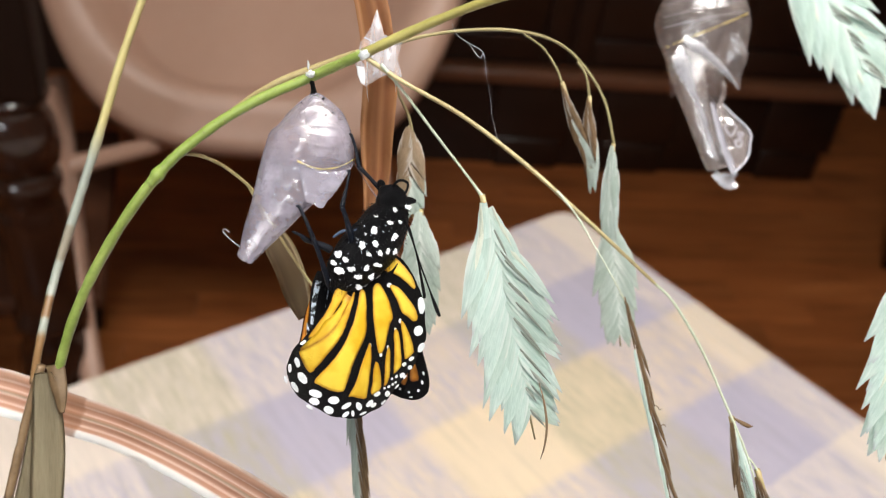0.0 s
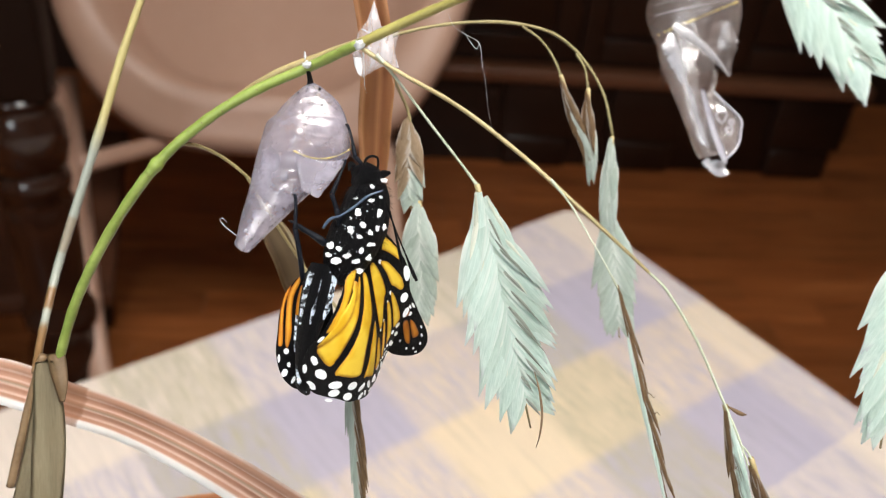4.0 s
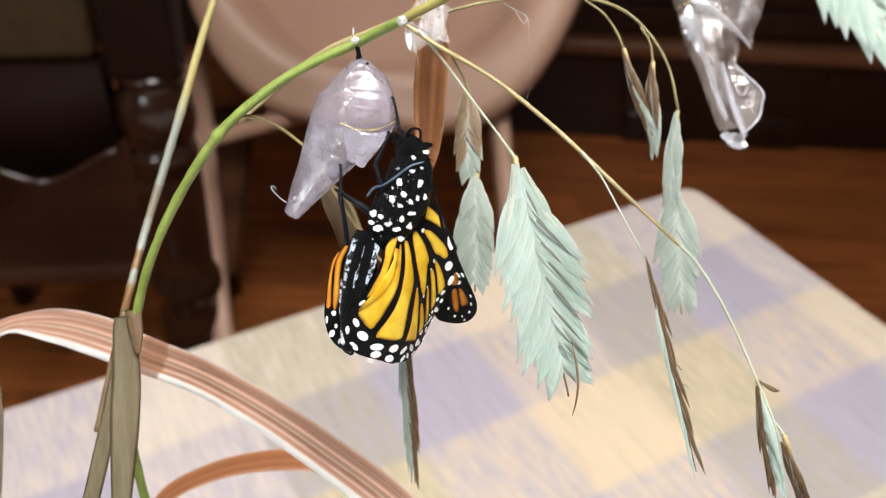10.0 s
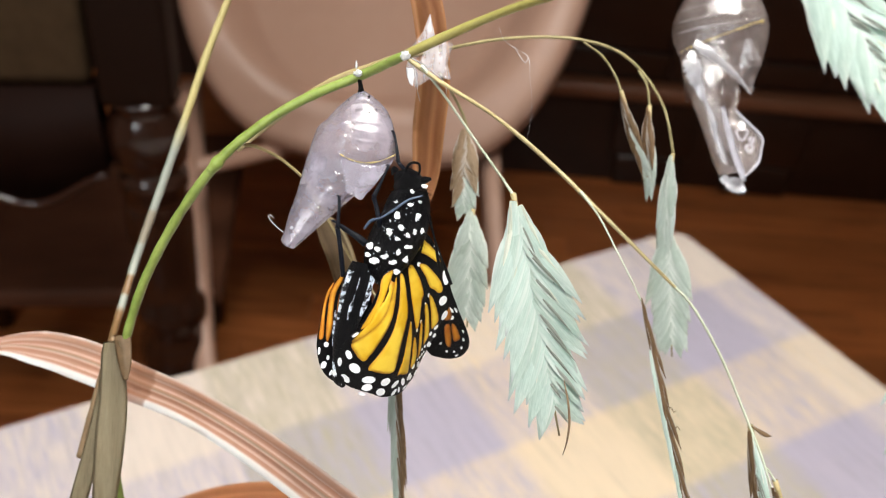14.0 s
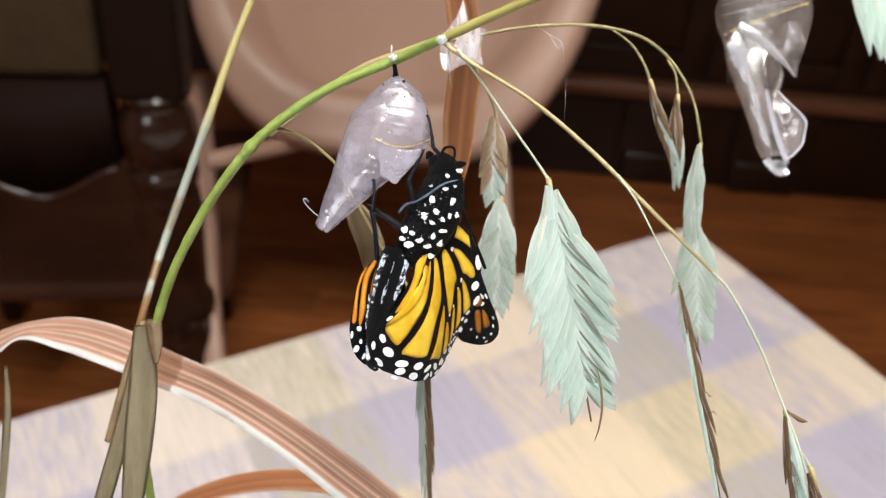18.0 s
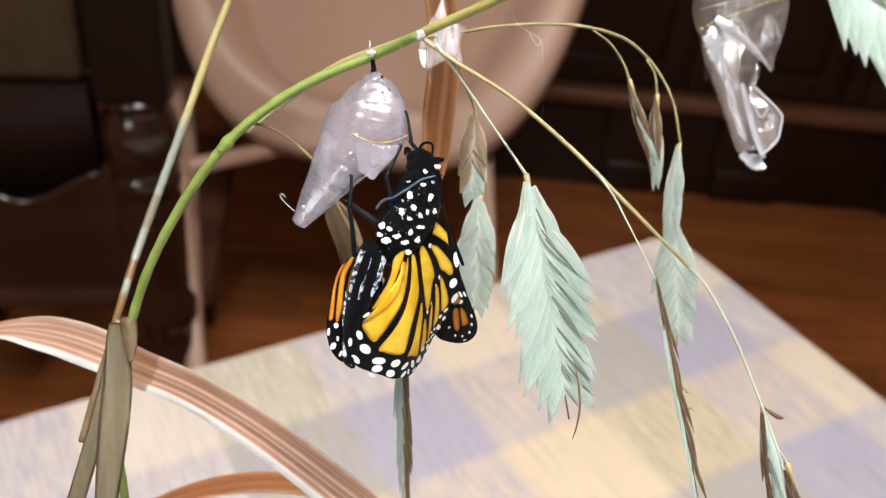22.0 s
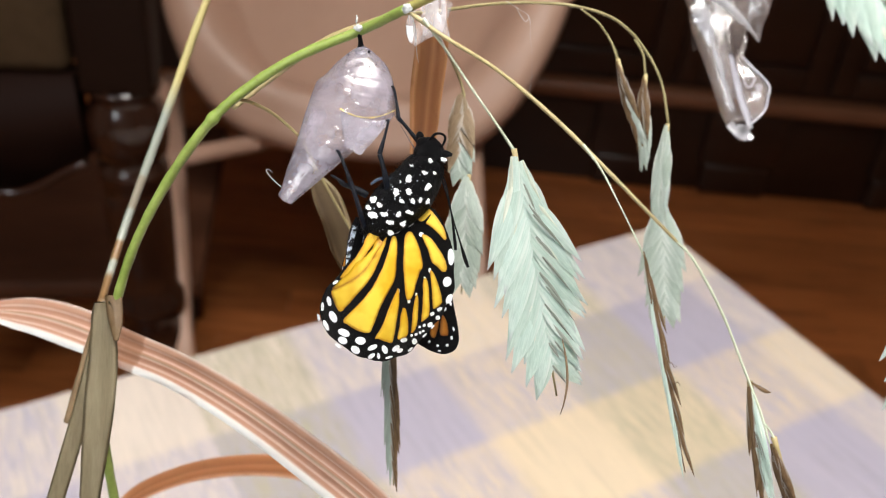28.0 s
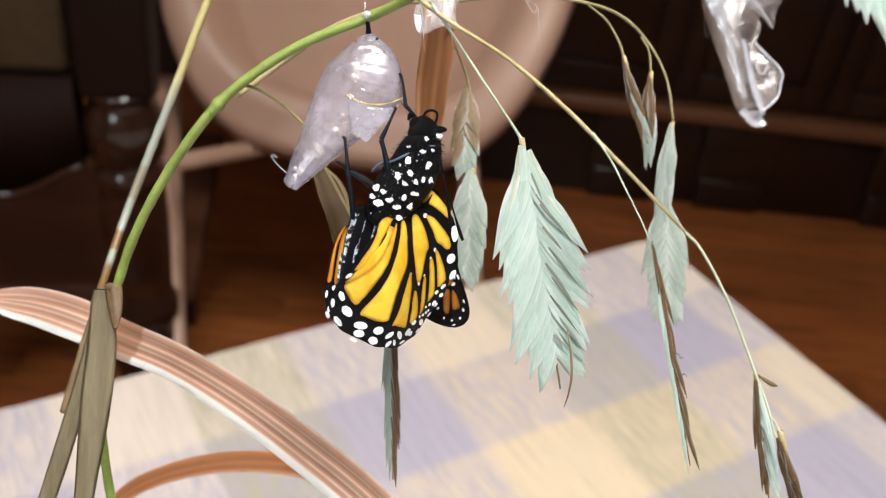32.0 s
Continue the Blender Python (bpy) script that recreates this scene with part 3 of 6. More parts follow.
def dark_cabinet():
    t = thing("cabinet", "dark stained wooden cabinet standing on the floor", "cabinet", pose(1.486, 1.854, 0, 0, 0, -38.7))
    bm = bmesh.new()
    box(bm, (0, 0, 0.06), (0.5, 0.42, 0.84), 0.02)
    part("body", bm, M_BLOCK, t)
    bm = bmesh.new()
    box(bm, (0.012, 0.012, 0.0), (0.488, 0.408, 0.059), 0.008)
    part("plinth", bm, M_BLOCK, t)
    bm = bmesh.new()
    box(bm, (-0.01, -0.01, 0.841), (0.51, 0.43, 0.865), 0.008)
    part("top", bm, M_BLOCK, t)
    for x in (0.02, 0.255):
        bm = bmesh.new()
        box(bm, (x, -0.016, 0.1), (x + 0.225, -0.002, 0.8), 0.004)
        part("door", bm, M_BLOCK, t)


dark_cabinet()

# ---- table with its cloth ----
TABLE = Matrix.Translation((0.293, 0.9336, 0.75)) @ Matrix.Rotation(radians(-148.87), 4, "Z") @ Matrix.Scale(1, 4)


def rounded_sheet(bm, lx, ly, r, z0, z1, bevel):
    """A sheet with its corners rounded by r, from 0 to lx and ly (ly may be negative)."""
    pts, s = [], 1 if ly > 0 else -1
    for cx, cy, a0 in ((lx - r, r, -90), (lx - r, abs(ly) - r, 0), (r, abs(ly) - r, 90), (r, r, 180)):
        for k in range(9):
            a = radians(a0 + 90 * k / 8)
            pts.append((cx + r * math.cos(a), s * (cy + r * math.sin(a))))
    f = bm.faces.new([bm.verts.new((x, y, z0)) for x, y in pts])
    top = bmesh.ops.extrude_face_region(bm, geom=[f])["geom"]
    bmesh.ops.translate(bm, verts=[v for v in top if isinstance(v, bmesh.types.BMVert)], vec=(0, 0, z1 - z0))
    return bm


def table():
    t = thing("dining_table", "wooden table under a plaid cloth", "table", TABLE)
    bm = bmesh.new()
    rounded_sheet(bm, 1.24, 1.04, 0.02, -0.035, -0.004, 0)
    part("tabletop", bm, M_TABLE, t, smooth=False)
    bm = bmesh.new()
    for lo, hi in (((0.1, 0.1), (1.14, 0.125)), ((0.1, 0.915), (1.14, 0.94)), ((0.1, 0.13), (0.125, 0.91)), ((1.115, 0.13), (1.14, 0.91))):
        ys = sorted((1 * lo[1], 1 * hi[1]))
        box(bm, (lo[0], ys[0], -0.125), (hi[0], ys[1], -0.036), 0.002)
    part("apron", bm, M_TABLE, t, smooth=False)
    for x in (0.1, 1.14):
        for y in (0.1, 0.94):
            bm = bmesh.new()
            lathe(bm, ((0.018, -0.75), (0.024, -0.7), (0.02, -0.62), (0.03, -0.3), (0.034, -0.18), (0.034, -0.037)), (x, 1 * y, 0), 20)
            part("leg", bm, M_TABLE, t)


table()
bm = bmesh.new()
rounded_sheet(bm, 1.24, 1.04, 0.022, -0.003, 0.001, 0)
cloth = part("tablecloth", bm, M_CLOTH, None, smooth=False)
cloth.matrix_basis = TABLE
tagged(cloth, "lilac, peach and olive plaid woven cloth lying flat on the table", "tablecloth")


# ---- dark chair with turned posts ----
def dark_chair():
    px, py = -0.321, 0.859
    t = thing("dark_chair", "dark polished wooden chair with turned posts and a tan padded back", "chair", pose(px, py, 0, 0, 0, 8))
    prof = ((0.034, 0.0), (0.04, 0.03), (0.03, 0.07), (0.034, 0.12), (0.036, 0.3), (0.033, 0.42), (0.03, 0.5), (0.041, 0.53), (0.045, 0.56), (0.041, 0.59),
            (0.032, 0.61), (0.041, 0.625), (0.041, 0.64), (0.034, 0.65), (0.036, 0.7), (0.0375, 0.76), (0.036, 0.79), (0.032, 0.802), (0.037, 0.808), (0.0385, 0.818), (0.037, 0.828),
            (0.03, 0.834), (0.039, 0.842), (0.042, 0.858), (0.0425, 0.872), (0.041, 0.888), (0.036, 0.9), (0.032, 0.908), (0.038, 0.914), (0.04, 0.92))
    for x in (0.0, -0.52):
        bm = bmesh.new()
        lathe(bm, prof, (x, 0, 0), 40)
        post = part("post", bm, M_DARK, t)
        bm = bmesh.new()
        box(bm, (x - 0.036, -0.036, 0.92), (x + 0.036, 0.036, 1.16), 0.006)
        part("block", bm, M_BLOCK, post, "square block")
    bm = bmesh.new()
    n, lo, hi, edge = 40, [], [], []
    for i in range(n + 1):
        x = -0.476 + 0.432 * i / n
        z = 0.792 + 0.02 * (1 - math.cos(2 * math.pi * (x + 0.13) / 0.2))
        edge.append(Vector((x, -0.016, z)))
        for y, row in ((-0.018, lo), (0.018, hi)):
            row.append((bm.verts.new((x, y, z)), bm.verts.new((x, y, 0.93))))
    for row in (lo, hi):
        for a, b in zip(row, row[1:]):
            bm.faces.new((a[0], b[0], b[1], a[1]))
    for k in (0, 1):
        for i in range(n):
            bm.faces.new((lo[i][k], lo[i + 1][k], hi[i + 1][k], hi[i][k]))
    rail = part("arched_rail", bm, M_RAIL, t, "dark rail with a scalloped lower edge")
    bm = bmesh.new()
    tube(bm, edge, [0.0055] * len(edge), 10)
    part("bead", bm, M_DARK, rail, "polished rounded edge")
    bm = bmesh.new()
    box(bm, (-0.474, -0.016, 0.934), (-0.046, 0.016, 1.15), 0.012)
    part("back_pad", bm, M_TAN, t, "tan padded back panel")
    bm = bmesh.new()
    box(bm, (-0.54, 0.27, 0.415), (0.02, 0.8, 0.45), 0.01)
    part("seat", bm, M_SEAT, t)
    for x in (-0.52, 0.0):
        bm = bmesh.new()
        box(bm, (x - 0.012, 0.03, 0.39), (x + 0.012, 0.8, 0.414), 0.004)
        part("side_rail", bm, M_BLOCK, t)
    for x in (-0.53, -0.07):
        bm = bmesh.new()
        lathe(bm, ((0.02, 0), (0.026, 0.1), (0.02, 0.2), (0.028, 0.36), (0.028, 0.414)), (x, 0.74, 0), 20)
        part("front_leg", bm, M_DARK, t)


dark_chair()


# ---- pale moulded chair ----
def pale_chair():
    t = thing("moulded_chair", "pale pink-beige moulded plastic chair on splayed legs", "chair")
    # the shell is a rounded pan with a raised rim; x across, y up the pan, z out of it
    bm = bmesh.new()
    rings = []
    for inset, z in ((0.0, -0.05), (-0.006, -0.02), (0.0, 0.012), (0.014, 0.022), (0.042, 0.02), (0.058, 0.006), (0.08, -0.05), (0.112, -0.085), (0.17, -0.095)):
        ring = []
        w, h = 0.315 - inset, 0.46 - inset * 1.1
        for k in range(72):
            a = 2 * math.pi * k / 72
            c, s = math.cos(a), math.sin(a)
            e = 0.52 if s < 0 else 0.4
            x = w * math.copysign(abs(c) ** e, c) * (1.0 + 0.16 * (s if s < 0 else 0.6 * s))
            ring.append(bm.verts.new((x, h * math.copysign(abs(s) ** 0.62, s) + 0.2, z - 0.06 * max(0.0, -s) ** 3 * (1 if inset < 0.05 else 0.4))))
        rings.append(ring)
    for a, b in zip(rings, rings[1:]):
        for k in range(72):
            bm.faces.new((a[k], a[(k + 1) % 72], b[(k + 1) % 72], b[k]))
    bm.faces.new(rings[-1])
    bm.faces.new(rings[0])
    part("shell", bm, M_PALE, t, "pale moulded shell with a raised rim").matrix_basis = Matrix.Translation((-0.112, 1.266, 0.935)) @ pose(0, 0, 0, 52, 0, -4)
    feet = (((-0.368, 1.118, 0.79), (-0.054, 0.113, 0)), ((0.06, 1.289, 0.744), (0.178, 0.416, 0)))
    for top, foot in feet:
        bm = bmesh.new()
        a, b = Vector(top), Vector(foot)
        tube(bm, [a.lerp(b, i / 6) for i in range(7)], [0.016] * 7, 14, 0.8)
        part("leg", bm, M_PALE, t)
    for a, b in (((-0.426, 1.36, 0.689), (-0.204, 0.466, 0)), ((0.066, 1.547, 0.623), (0.176, 0.815, 0))):
        bm = bmesh.new()
        a, b = Vector(a), Vector(b)
        tube(bm, [a.lerp(b, i / 6) for i in range(7)], [0.02] * 7, 14, 0.75)
        part("rear_leg", bm, M_PALE, t)
    bm = bmesh.new()
    bar = [Vector(p) for p in ((-0.341, 1.051, 0.717), (-0.148, 1.337, 0.637))]
    tube(bm, [bar[0].lerp(bar[1], i / 6) for i in range(7)], [0.013] * 7, 12, 1.0)
    part("cross_bar", bm, M_PALE, t)


pale_chair()

# ---- the ornamental grass ----
grass = thing("ornamental_grass", "dried ornamental grass with flat drooping seed heads and striped leaves", "grass plant", PLANT)


def floret_mesh(name, seed, material, slim=1.0):
    """One pointed boat-shaped husk of unit length along -y, keeled in front."""
    rnd = random.Random(seed)
    bm = bmesh.new()
    rows, bend, lean = [], rnd.uniform(-0.06, 0.06), rnd.uniform(-0.03, 0.03)
    for i in range(9):
        s = i / 8
        w = slim * (0.13 * math.sin(math.pi * min(1, s * 0.9 + 0.1)) ** 0.9 * (1 - 0.6 * s) + 0.004)
        y, x0, z0 = -s, bend * s * s, lean * s + 0.07 * math.sin(math.pi * s)
        rows.append([bm.verts.new(p) for p in ((x0 - w, y, z0 - 0.3 * w), (x0 - 0.45 * w, y, z0 + 0.12 * w), (x0, y, z0 + 0.42 * w), (x0 + 0.5 * w, y, z0 + 0.08 * w), (x0 + w, y, z0 - 0.3 * w))])
    for a, b in zip(rows, rows[1:]):
        for k in range(4):
            bm.faces.new((a[k], a[k + 1], b[k + 1], b[k]))
    bmesh.ops.recalc_face_normals(bm, faces=bm.faces[:])
    me = bpy.data.meshes.new(name)
    bm.to_mesh(me)
    bm.free()
    for p in me.polygons:
        p.use_smooth = True
    me.materials.append(material)
    return me


HUSKS = {key: [floret_mesh("floret", i + 7 * j, m) for i in range(5)] for j, (key, m) in enumerate((("pale", M_HUSK), ("grey", M_HUSK2), ("dry", M_DRY), ("tan", M_TANHUSK), ("gap_shade", M_GAP_SHADE), ("cream", M_CREAM)))}


def spikelet(base, tip, width, n, kinds, seed, turn=0.0, label="", long=0.34, lean=24.0, left=0.82, fan=0.55):
    """A flat two-ranked seed head from base to tip (mm): a thin axis with overlapping husks on both sides."""
    rnd = random.Random(seed)
    a, b = vec(base), vec(tip)
    axis = b - a
    size = axis.length
    down = axis.normalized()
    side = down.cross(Vector((0, 0, 1))).normalized() * -1
    face = side.cross(down) * -1
    if face.z < 0:
        face = -face
    rot = Matrix.Rotation(radians(turn), 3, down)
    side, face = rot @ side, rot @ face
    bm = bmesh.new()
    tube(bm, [a.lerp(b, i / 6 * 0.86) for i in range(7)], [0.00045 - 0.00005 * i for i in range(7)], 6)
    head = part("spikelet", bm, M_STRAW, grass, label)
    for i in range(n):
        s = i / n
        for sgn in (-1, 1):
            at = a + axis * (0.02 + 0.70 * (s + (0.5 / n if sgn > 0 else 0)))
            ang = radians((lean * (left if sgn < 0 else 1.0) + rnd.uniform(-3, 3)) * (1 - fan * s * (0.6 if sgn > 0 else 1.0)) * min(1.0, 0.4 + 4 * s) * sgn)
            ln = size * long * (0.6 + 0.55 * math.sin(math.pi * min(1, s * 0.72 + 0.28))) * rnd.uniform(0.86, 1.14) * (1.04 if sgn < 0 else 0.96)
            wd = width * MM / 0.125 * 0.15 * rnd.uniform(0.85, 1.15) * (1 - 0.2 * s) * min(1.0, 0.6 + 3 * s)
            yv = -(down * math.cos(ang) + side * math.sin(ang))
            zv = (face + side * sgn * rnd.uniform(0.12, 0.38) + down * -0.12).normalized()
            xv = yv.cross(zv).normalized()
            zv = xv.cross(yv)
            pos = at + face * (0.0003 + 0.0008 * (1 - s) + 0.0002 * rnd.random()) + side * sgn * width * MM * 0.02
            m = Matrix.Translation(pos) @ Matrix((xv, yv, zv)).transposed().to_4x4() @ Matrix.Diagonal((wd, ln, wd * 0.26, 1))
            kind = kinds[min(len(kinds) - 1, int(s * len(kinds)))]
            if "/" in kind:
                kind = kind.split("/")[sgn > 0]
            share("floret", rnd.choice(HUSKS[kind]), head, m)
            if kind == "pale":
                # thin grey slivers on the right rank paint the shade between florets
                if sgn > 0 and i % 3 != 1:
                    slim = Matrix.Diagonal((0.13 + 0.1 * rnd.random(), 0.35 + 0.3 * rnd.random(), 1, 1))
                    share("husk_gap", HUSKS["gap_shade"][i % 5], head, m @ Matrix.Translation((-0.07, -0.15 - 0.2 * rnd.random(), 0.05)) @ slim, "grey sliver painted as the shade between husks")
                share("keel", HUSKS["cream"][i % 5], head, m @ Matrix.Translation((0.05 * sgn, 0.0, 0.09)) @ Matrix.Rotation(radians(-4 * sgn), 4, "Z") @ Matrix.Diagonal((0.24, 0.3 + 0.25 * rnd.random(), 0.6, 1)), "cream keel")
    return head


# the green arching culm, rooted below, with its node and the silk-wrapped joint
stem("culm", ((-60.827, -278.036, -176.03), (-56.925, -194.333, -114.33), (-55.255, -124.308, -70.64), (-55.182, -73.159, -41.51), (-55.626, -43.873, -26.95), (-55.044, -36.540, -25.85), (-54.274, -26.221, -24.20), (-52.463, -19.771, -20.35), (-47.589, -8.504, -14.85), (-40.680, 2.166, -9.35), (-32.645, 11.399, -4.40), (-25.622, 17.027, -2.75), (-18.504, 20.901, -1.10), (-10.154, 24.035, 0.50), (-3.355, 25.705, 7.00)),
     (1, 0.9, 0.88, 0.85, 0.8, 0.8, 0.8, 0.8, 0.8, 0.8, 0.78, 0.76, 0.74, 0.72, 0.7), M_GREEN, grass, "green arching stem", 10)
stem("culm_end", ((-3.355, 25.705, 7.00), (3.565, 27.977, 11.00), (10.859, 29.824, 16.00), (18.620, 30.590, 23.00), (25.145, 31.364, 28.00), (31.070, 31.265, 31.00), (37.250, 31.312, 35.00), (42.960, 34.260, 39.00)),
     (0.7, 0.66, 0.6, 0.6, 0.6, 0.6, 0.55, 0.5), M_CULM, grass, "straw-yellow end of the arching stem", 10)
rnd = random.Random(8)
bm = bmesh.new()
way = smooth_line([vec(p) for p in ((-47.589, -8.504, -14.85), (-40.680, 2.166, -9.35), (-32.645, 11.399, -4.40), (-25.622, 17.027, -2.75), (-18.504, 20.901, -1.10), (-10.154, 24.035, 0.50), (-3.355, 25.705, 7.00))], 12)
for _ in range(36):
    i = rnd.randrange(len(way) - 1)
    run = (way[i + 1] - way[i]).normalized()
    a = rnd.uniform(-1.2, 1.2)
    over = run.cross(Vector((0, 0, 1))).normalized()
    p = way[i].lerp(way[i + 1], rnd.random()) + (over * math.sin(a) + over.cross(run) * math.cos(a)) * 0.0007
    bmesh.ops.create_icosphere(bm, subdivisions=1, radius=rnd.uniform(0.05, 0.13) * MM, matrix=Matrix.Translation(p))
part("stem_specks", bm, M_BROWN, grass, "small brown specks on the green stem", kind="stuff")
stem("node", ((-33.684, 10.292, -4.73), (-33.120, 10.890, -4.57), (-32.645, 11.399, -4.40), (-32.070, 11.989, -4.18), (-31.411, 12.577, -3.96)), (0.8, 0.9, 0.97, 0.9, 0.78), M_GREEN, grass, "", 10, 4)
stem("twig", ((-28.911, 14.283, -3.50), (-26.885, 14.150, -6.50), (-24.008, 12.823, -10.50), (-20.790, 10.024, -13.50), (-19.529, 8.316, -14.50)), (0.3, 0.3, 0.28, 0.25, 0.1), M_STRAW, grass)
stem("dry_culm", ((-31.781, 14.625, -15), (-24.255, 19.845, -12), (-16.33, 24.051, -7), (-7.245, 26.651, -3), (-3.685, 27.051, 1)), (0.4, 0.55, 0.6, 0.6, 0.5), M_STRAW, grass, "straw-coloured stem behind the green one")
stem("straw_culm", ((-60.35, -21.144, -35), (-61.188, -14.908, -43), (-60.03, -4.485, -49), (-55.66, 8.165, -49), (-49.936, 22.864, -47), (-44.888, 36.112, -45), (-39.383, 49.061, -43), (-34.54, 61.71, -41)), (0.6, 0.75, 0.8, 0.85, 0.85, 0.78, 0.66, 0.55), M_BAND, grass, "pale straw stem with brown bands", 10)
stem("branch", ((-3.52, 25.52, 7), (1.27, 21.907, 8), (8.99, 16.508, 11), (16.335, 9.756, 14), (22.759, 3.049, 16), (29.205, -3.614, 17), (32.524, -6.933, 17)), (0.36, 0.32, 0.3, 0.3, 0.28, 0.24, 0.2), M_STRAW, grass, "thin yellow drooping branch")
stem("branch", ((31.786, -6.195, 17), (34.367, -8.924, 17), (38.377, -15.544, 16), (41.7, -22.8, 15), (44.247, -28.896, 14.6), (45.904, -33.899, 14.2)), (0.21, 0.2, 0.19, 0.18, 0.17, 0.1), M_REED, grass, "pale thin end of the branch")
stem("branch", ((-1.111, 24.051, 8), (2.08, 20.08, 7), (6.08, 14.32, 7), (9.68, 9.28, 7), (11.92, 6, 7)), (0.24, 0.2, 0.19, 0.19, 0.24), M_REED, grass)
stem("branch", ((19.933, 6.024, 16), (22.387, 2.678, 16), (24.411, -1.549, 17), (26.179, -5.411, 18), (27.495, -8.19, 18)), (0.2, 0.14, 0.1, 0.1, 0.14), M_REED, grass)
stem("branch", ((-5.779, 26.214, 1), (1.5, 31.219, -15), (9.6, 35.1, -25), (18.15, 37.022, -30), (26.88, 37.38, -33), (34.638, 35.7, -35), (40.655, 31.681, -38), (44.696, 25.121, -39), (46.86, 17.16, -41)), (0.25, 0.3, 0.3, 0.3, 0.3, 0.28, 0.27, 0.26, 0.28), M_OLIVE, grass, "thin arching dry branch")
stem("branch", ((28.14, 36.855, -33), (31.793, 34.434, -34), (34.425, 30.919, -35), (35.696, 28.108, -36)), (0.2, 0.2, 0.22, 0.26), M_OLIVE, grass)
stem("branch", ((39.13, 32.358, -37), (40.979, 29.843, -38), (41.76, 25.665, -39)), (0.22, 0.22, 0.26), M_OLIVE, grass)
stem("branch", ((1.5, 27.281, -15), (4.1, 25.1, -25), (6.394, 20.728, -30), (6.64, 14.629, -31)), (0.3, 0.28, 0.28, 0.3), M_OLIVE, grass)

# seed heads
spikelet((11.84, 6.32, 7), (20.9, -35.4, -3), 13.0, 18, ("pale",), 3, 0, "large flat pale green seed head", 0.255, 31, 1.0, 0.4)
spikelet((46.75, 17.16, -41), (45.167, -3.226, -43), 9.0, 6, ("grey",), 5, 20, "grey-green hanging seed head", 0.46, 8)
spikelet((46.057, 3.449, -43), (47.925, -26.887, -45), 13.0, 13, ("grey",), 6, 5, "grey-green hanging seed head", 0.28, 26, 1.0)
spikelet((41.76, 26.209, -39), (42.24, 6.16, -41), 6.5, 9, ("dry", "dry/grey", "grey", "grey"), 8, 30, "", 0.36, 9)
spikelet((35.696, 28.429, -36), (41.953, 9.623, -38), 5.5, 9, ("dry", "dry/grey", "dry/grey", "grey"), 9, 30, "", 0.34, 7)
spikelet((6.433, 20.646, -31), (6.158, 1.67, -32), 11.0, 12, ("tan", "tan", "tan/grey", "grey", "grey"), 11, 15, "small seed head, tan above and grey below", 0.3, 25, 1.0)
spikelet((7.678, 5.81, -31), (6.433, -19.401, -31), 13.0, 12, ("grey",), 12, 10, "", 0.3, 25, 1.0)
thin_head = stem("spikelet", ((27.495, -7.824, 18), (29.352, -14.676, 17), (31.65, -23.925, 15), (33.385, -31.412, 13.6), (34.884, -37.409, 12.6)), (0.16, 0.2, 0.2, 0.16, 0.06), M_DRY, grass, "thin brown seed head seen edge on")
for k in range(13):
    s = k / 13
    p0 = vec((27.495, -8.702, 18)).lerp(vec((34.084, -34.084, 13)), s)
    run = (vec((34.084, -34.084, 13)) - vec((27.495, -8.702, 18))).normalized()
    over = run.cross(Vector((0, 0, 1))).normalized()
    for sgn, key, wide in ((-1, "pale", 2.4), (1, "dry", 3.2)):
        ang = radians(3.0 * sgn + (2.5 if sgn > 0 else 0.0) * ((k * 7) % 5 - 2))
        yv = -(run * math.cos(ang) - over * math.sin(ang))
        zv = (Vector((0, 0, 1)) - yv * yv.z).normalized()
        xv = yv.cross(zv)
        if sgn < 0 and s < 0.2:
            continue
        at = p0 - over * sgn * 0.00022 + Vector((0, 0, 0.0002 + 0.0002 * (k % 2)))
        share("floret", HUSKS[key][k % 5], thin_head, Matrix.Translation(at) @ Matrix((xv, yv, zv)).transposed().to_4x4() @ Matrix.Diagonal((wide * MM, 6.6 * MM, 1.2 * MM, 1)))
spikelet((42.955, -24.881, 14), (46.202, -41.82, 12), 5.0, 11, ("dry/pale",), 17, 25, "dry brown seed head with green streaks", 0.42, 8)
spikelet((46.282, -32.292, 14), (50.84, -44.097, 11), 5.0, 8, ("dry",), 18, 40, "", 0.45, 9)
spikelet((39.75, 33.188, 35), (54.125, 11, 35), 13.5, 14, ("pale",), 21, 0, "large flat pale seed head", 0.33, 26, 0.95)
spikelet((65.17, -2.03, 23), (62.024, -36.064, 17), 13.5, 16, ("pale",), 23, 10, "large flat pale green seed head", 0.28, 29, 0.95)
stem("branch", ((46.56, 36.06, 39), (42.195, 35.223, 38), (40.59, 35.331, 36), (39.75, 33.188, 35)), (0.5, 0.45, 0.4, 0.4), M_STRAW, grass)
stem("branch", ((42.96, 34.26, 39), (52.43, 31.911, 37), (62.14, 18.915, 31), (65.725, 6.256, 25), (65.17, -2.17, 23)), (0.5, 0.45, 0.4, 0.4, 0.4), M_STRAW, grass)
spikelet((-6.122, -15.701, -23), (-4.931, -54.74, -26), 5.0, 16, ("grey/dry",), 27, 15, "thin seed head seen edge on", 0.26, 8)
stem("branch", ((-21.28, 10.545, -17), (-17.825, 3.972, -20), (-12.245, -5.826, -23), (-7.308, -12.739, -23), (-6.122, -15.899, -23)), (0.26, 0.25, 0.25, 0.25, 0.25), M_STRAW, grass)

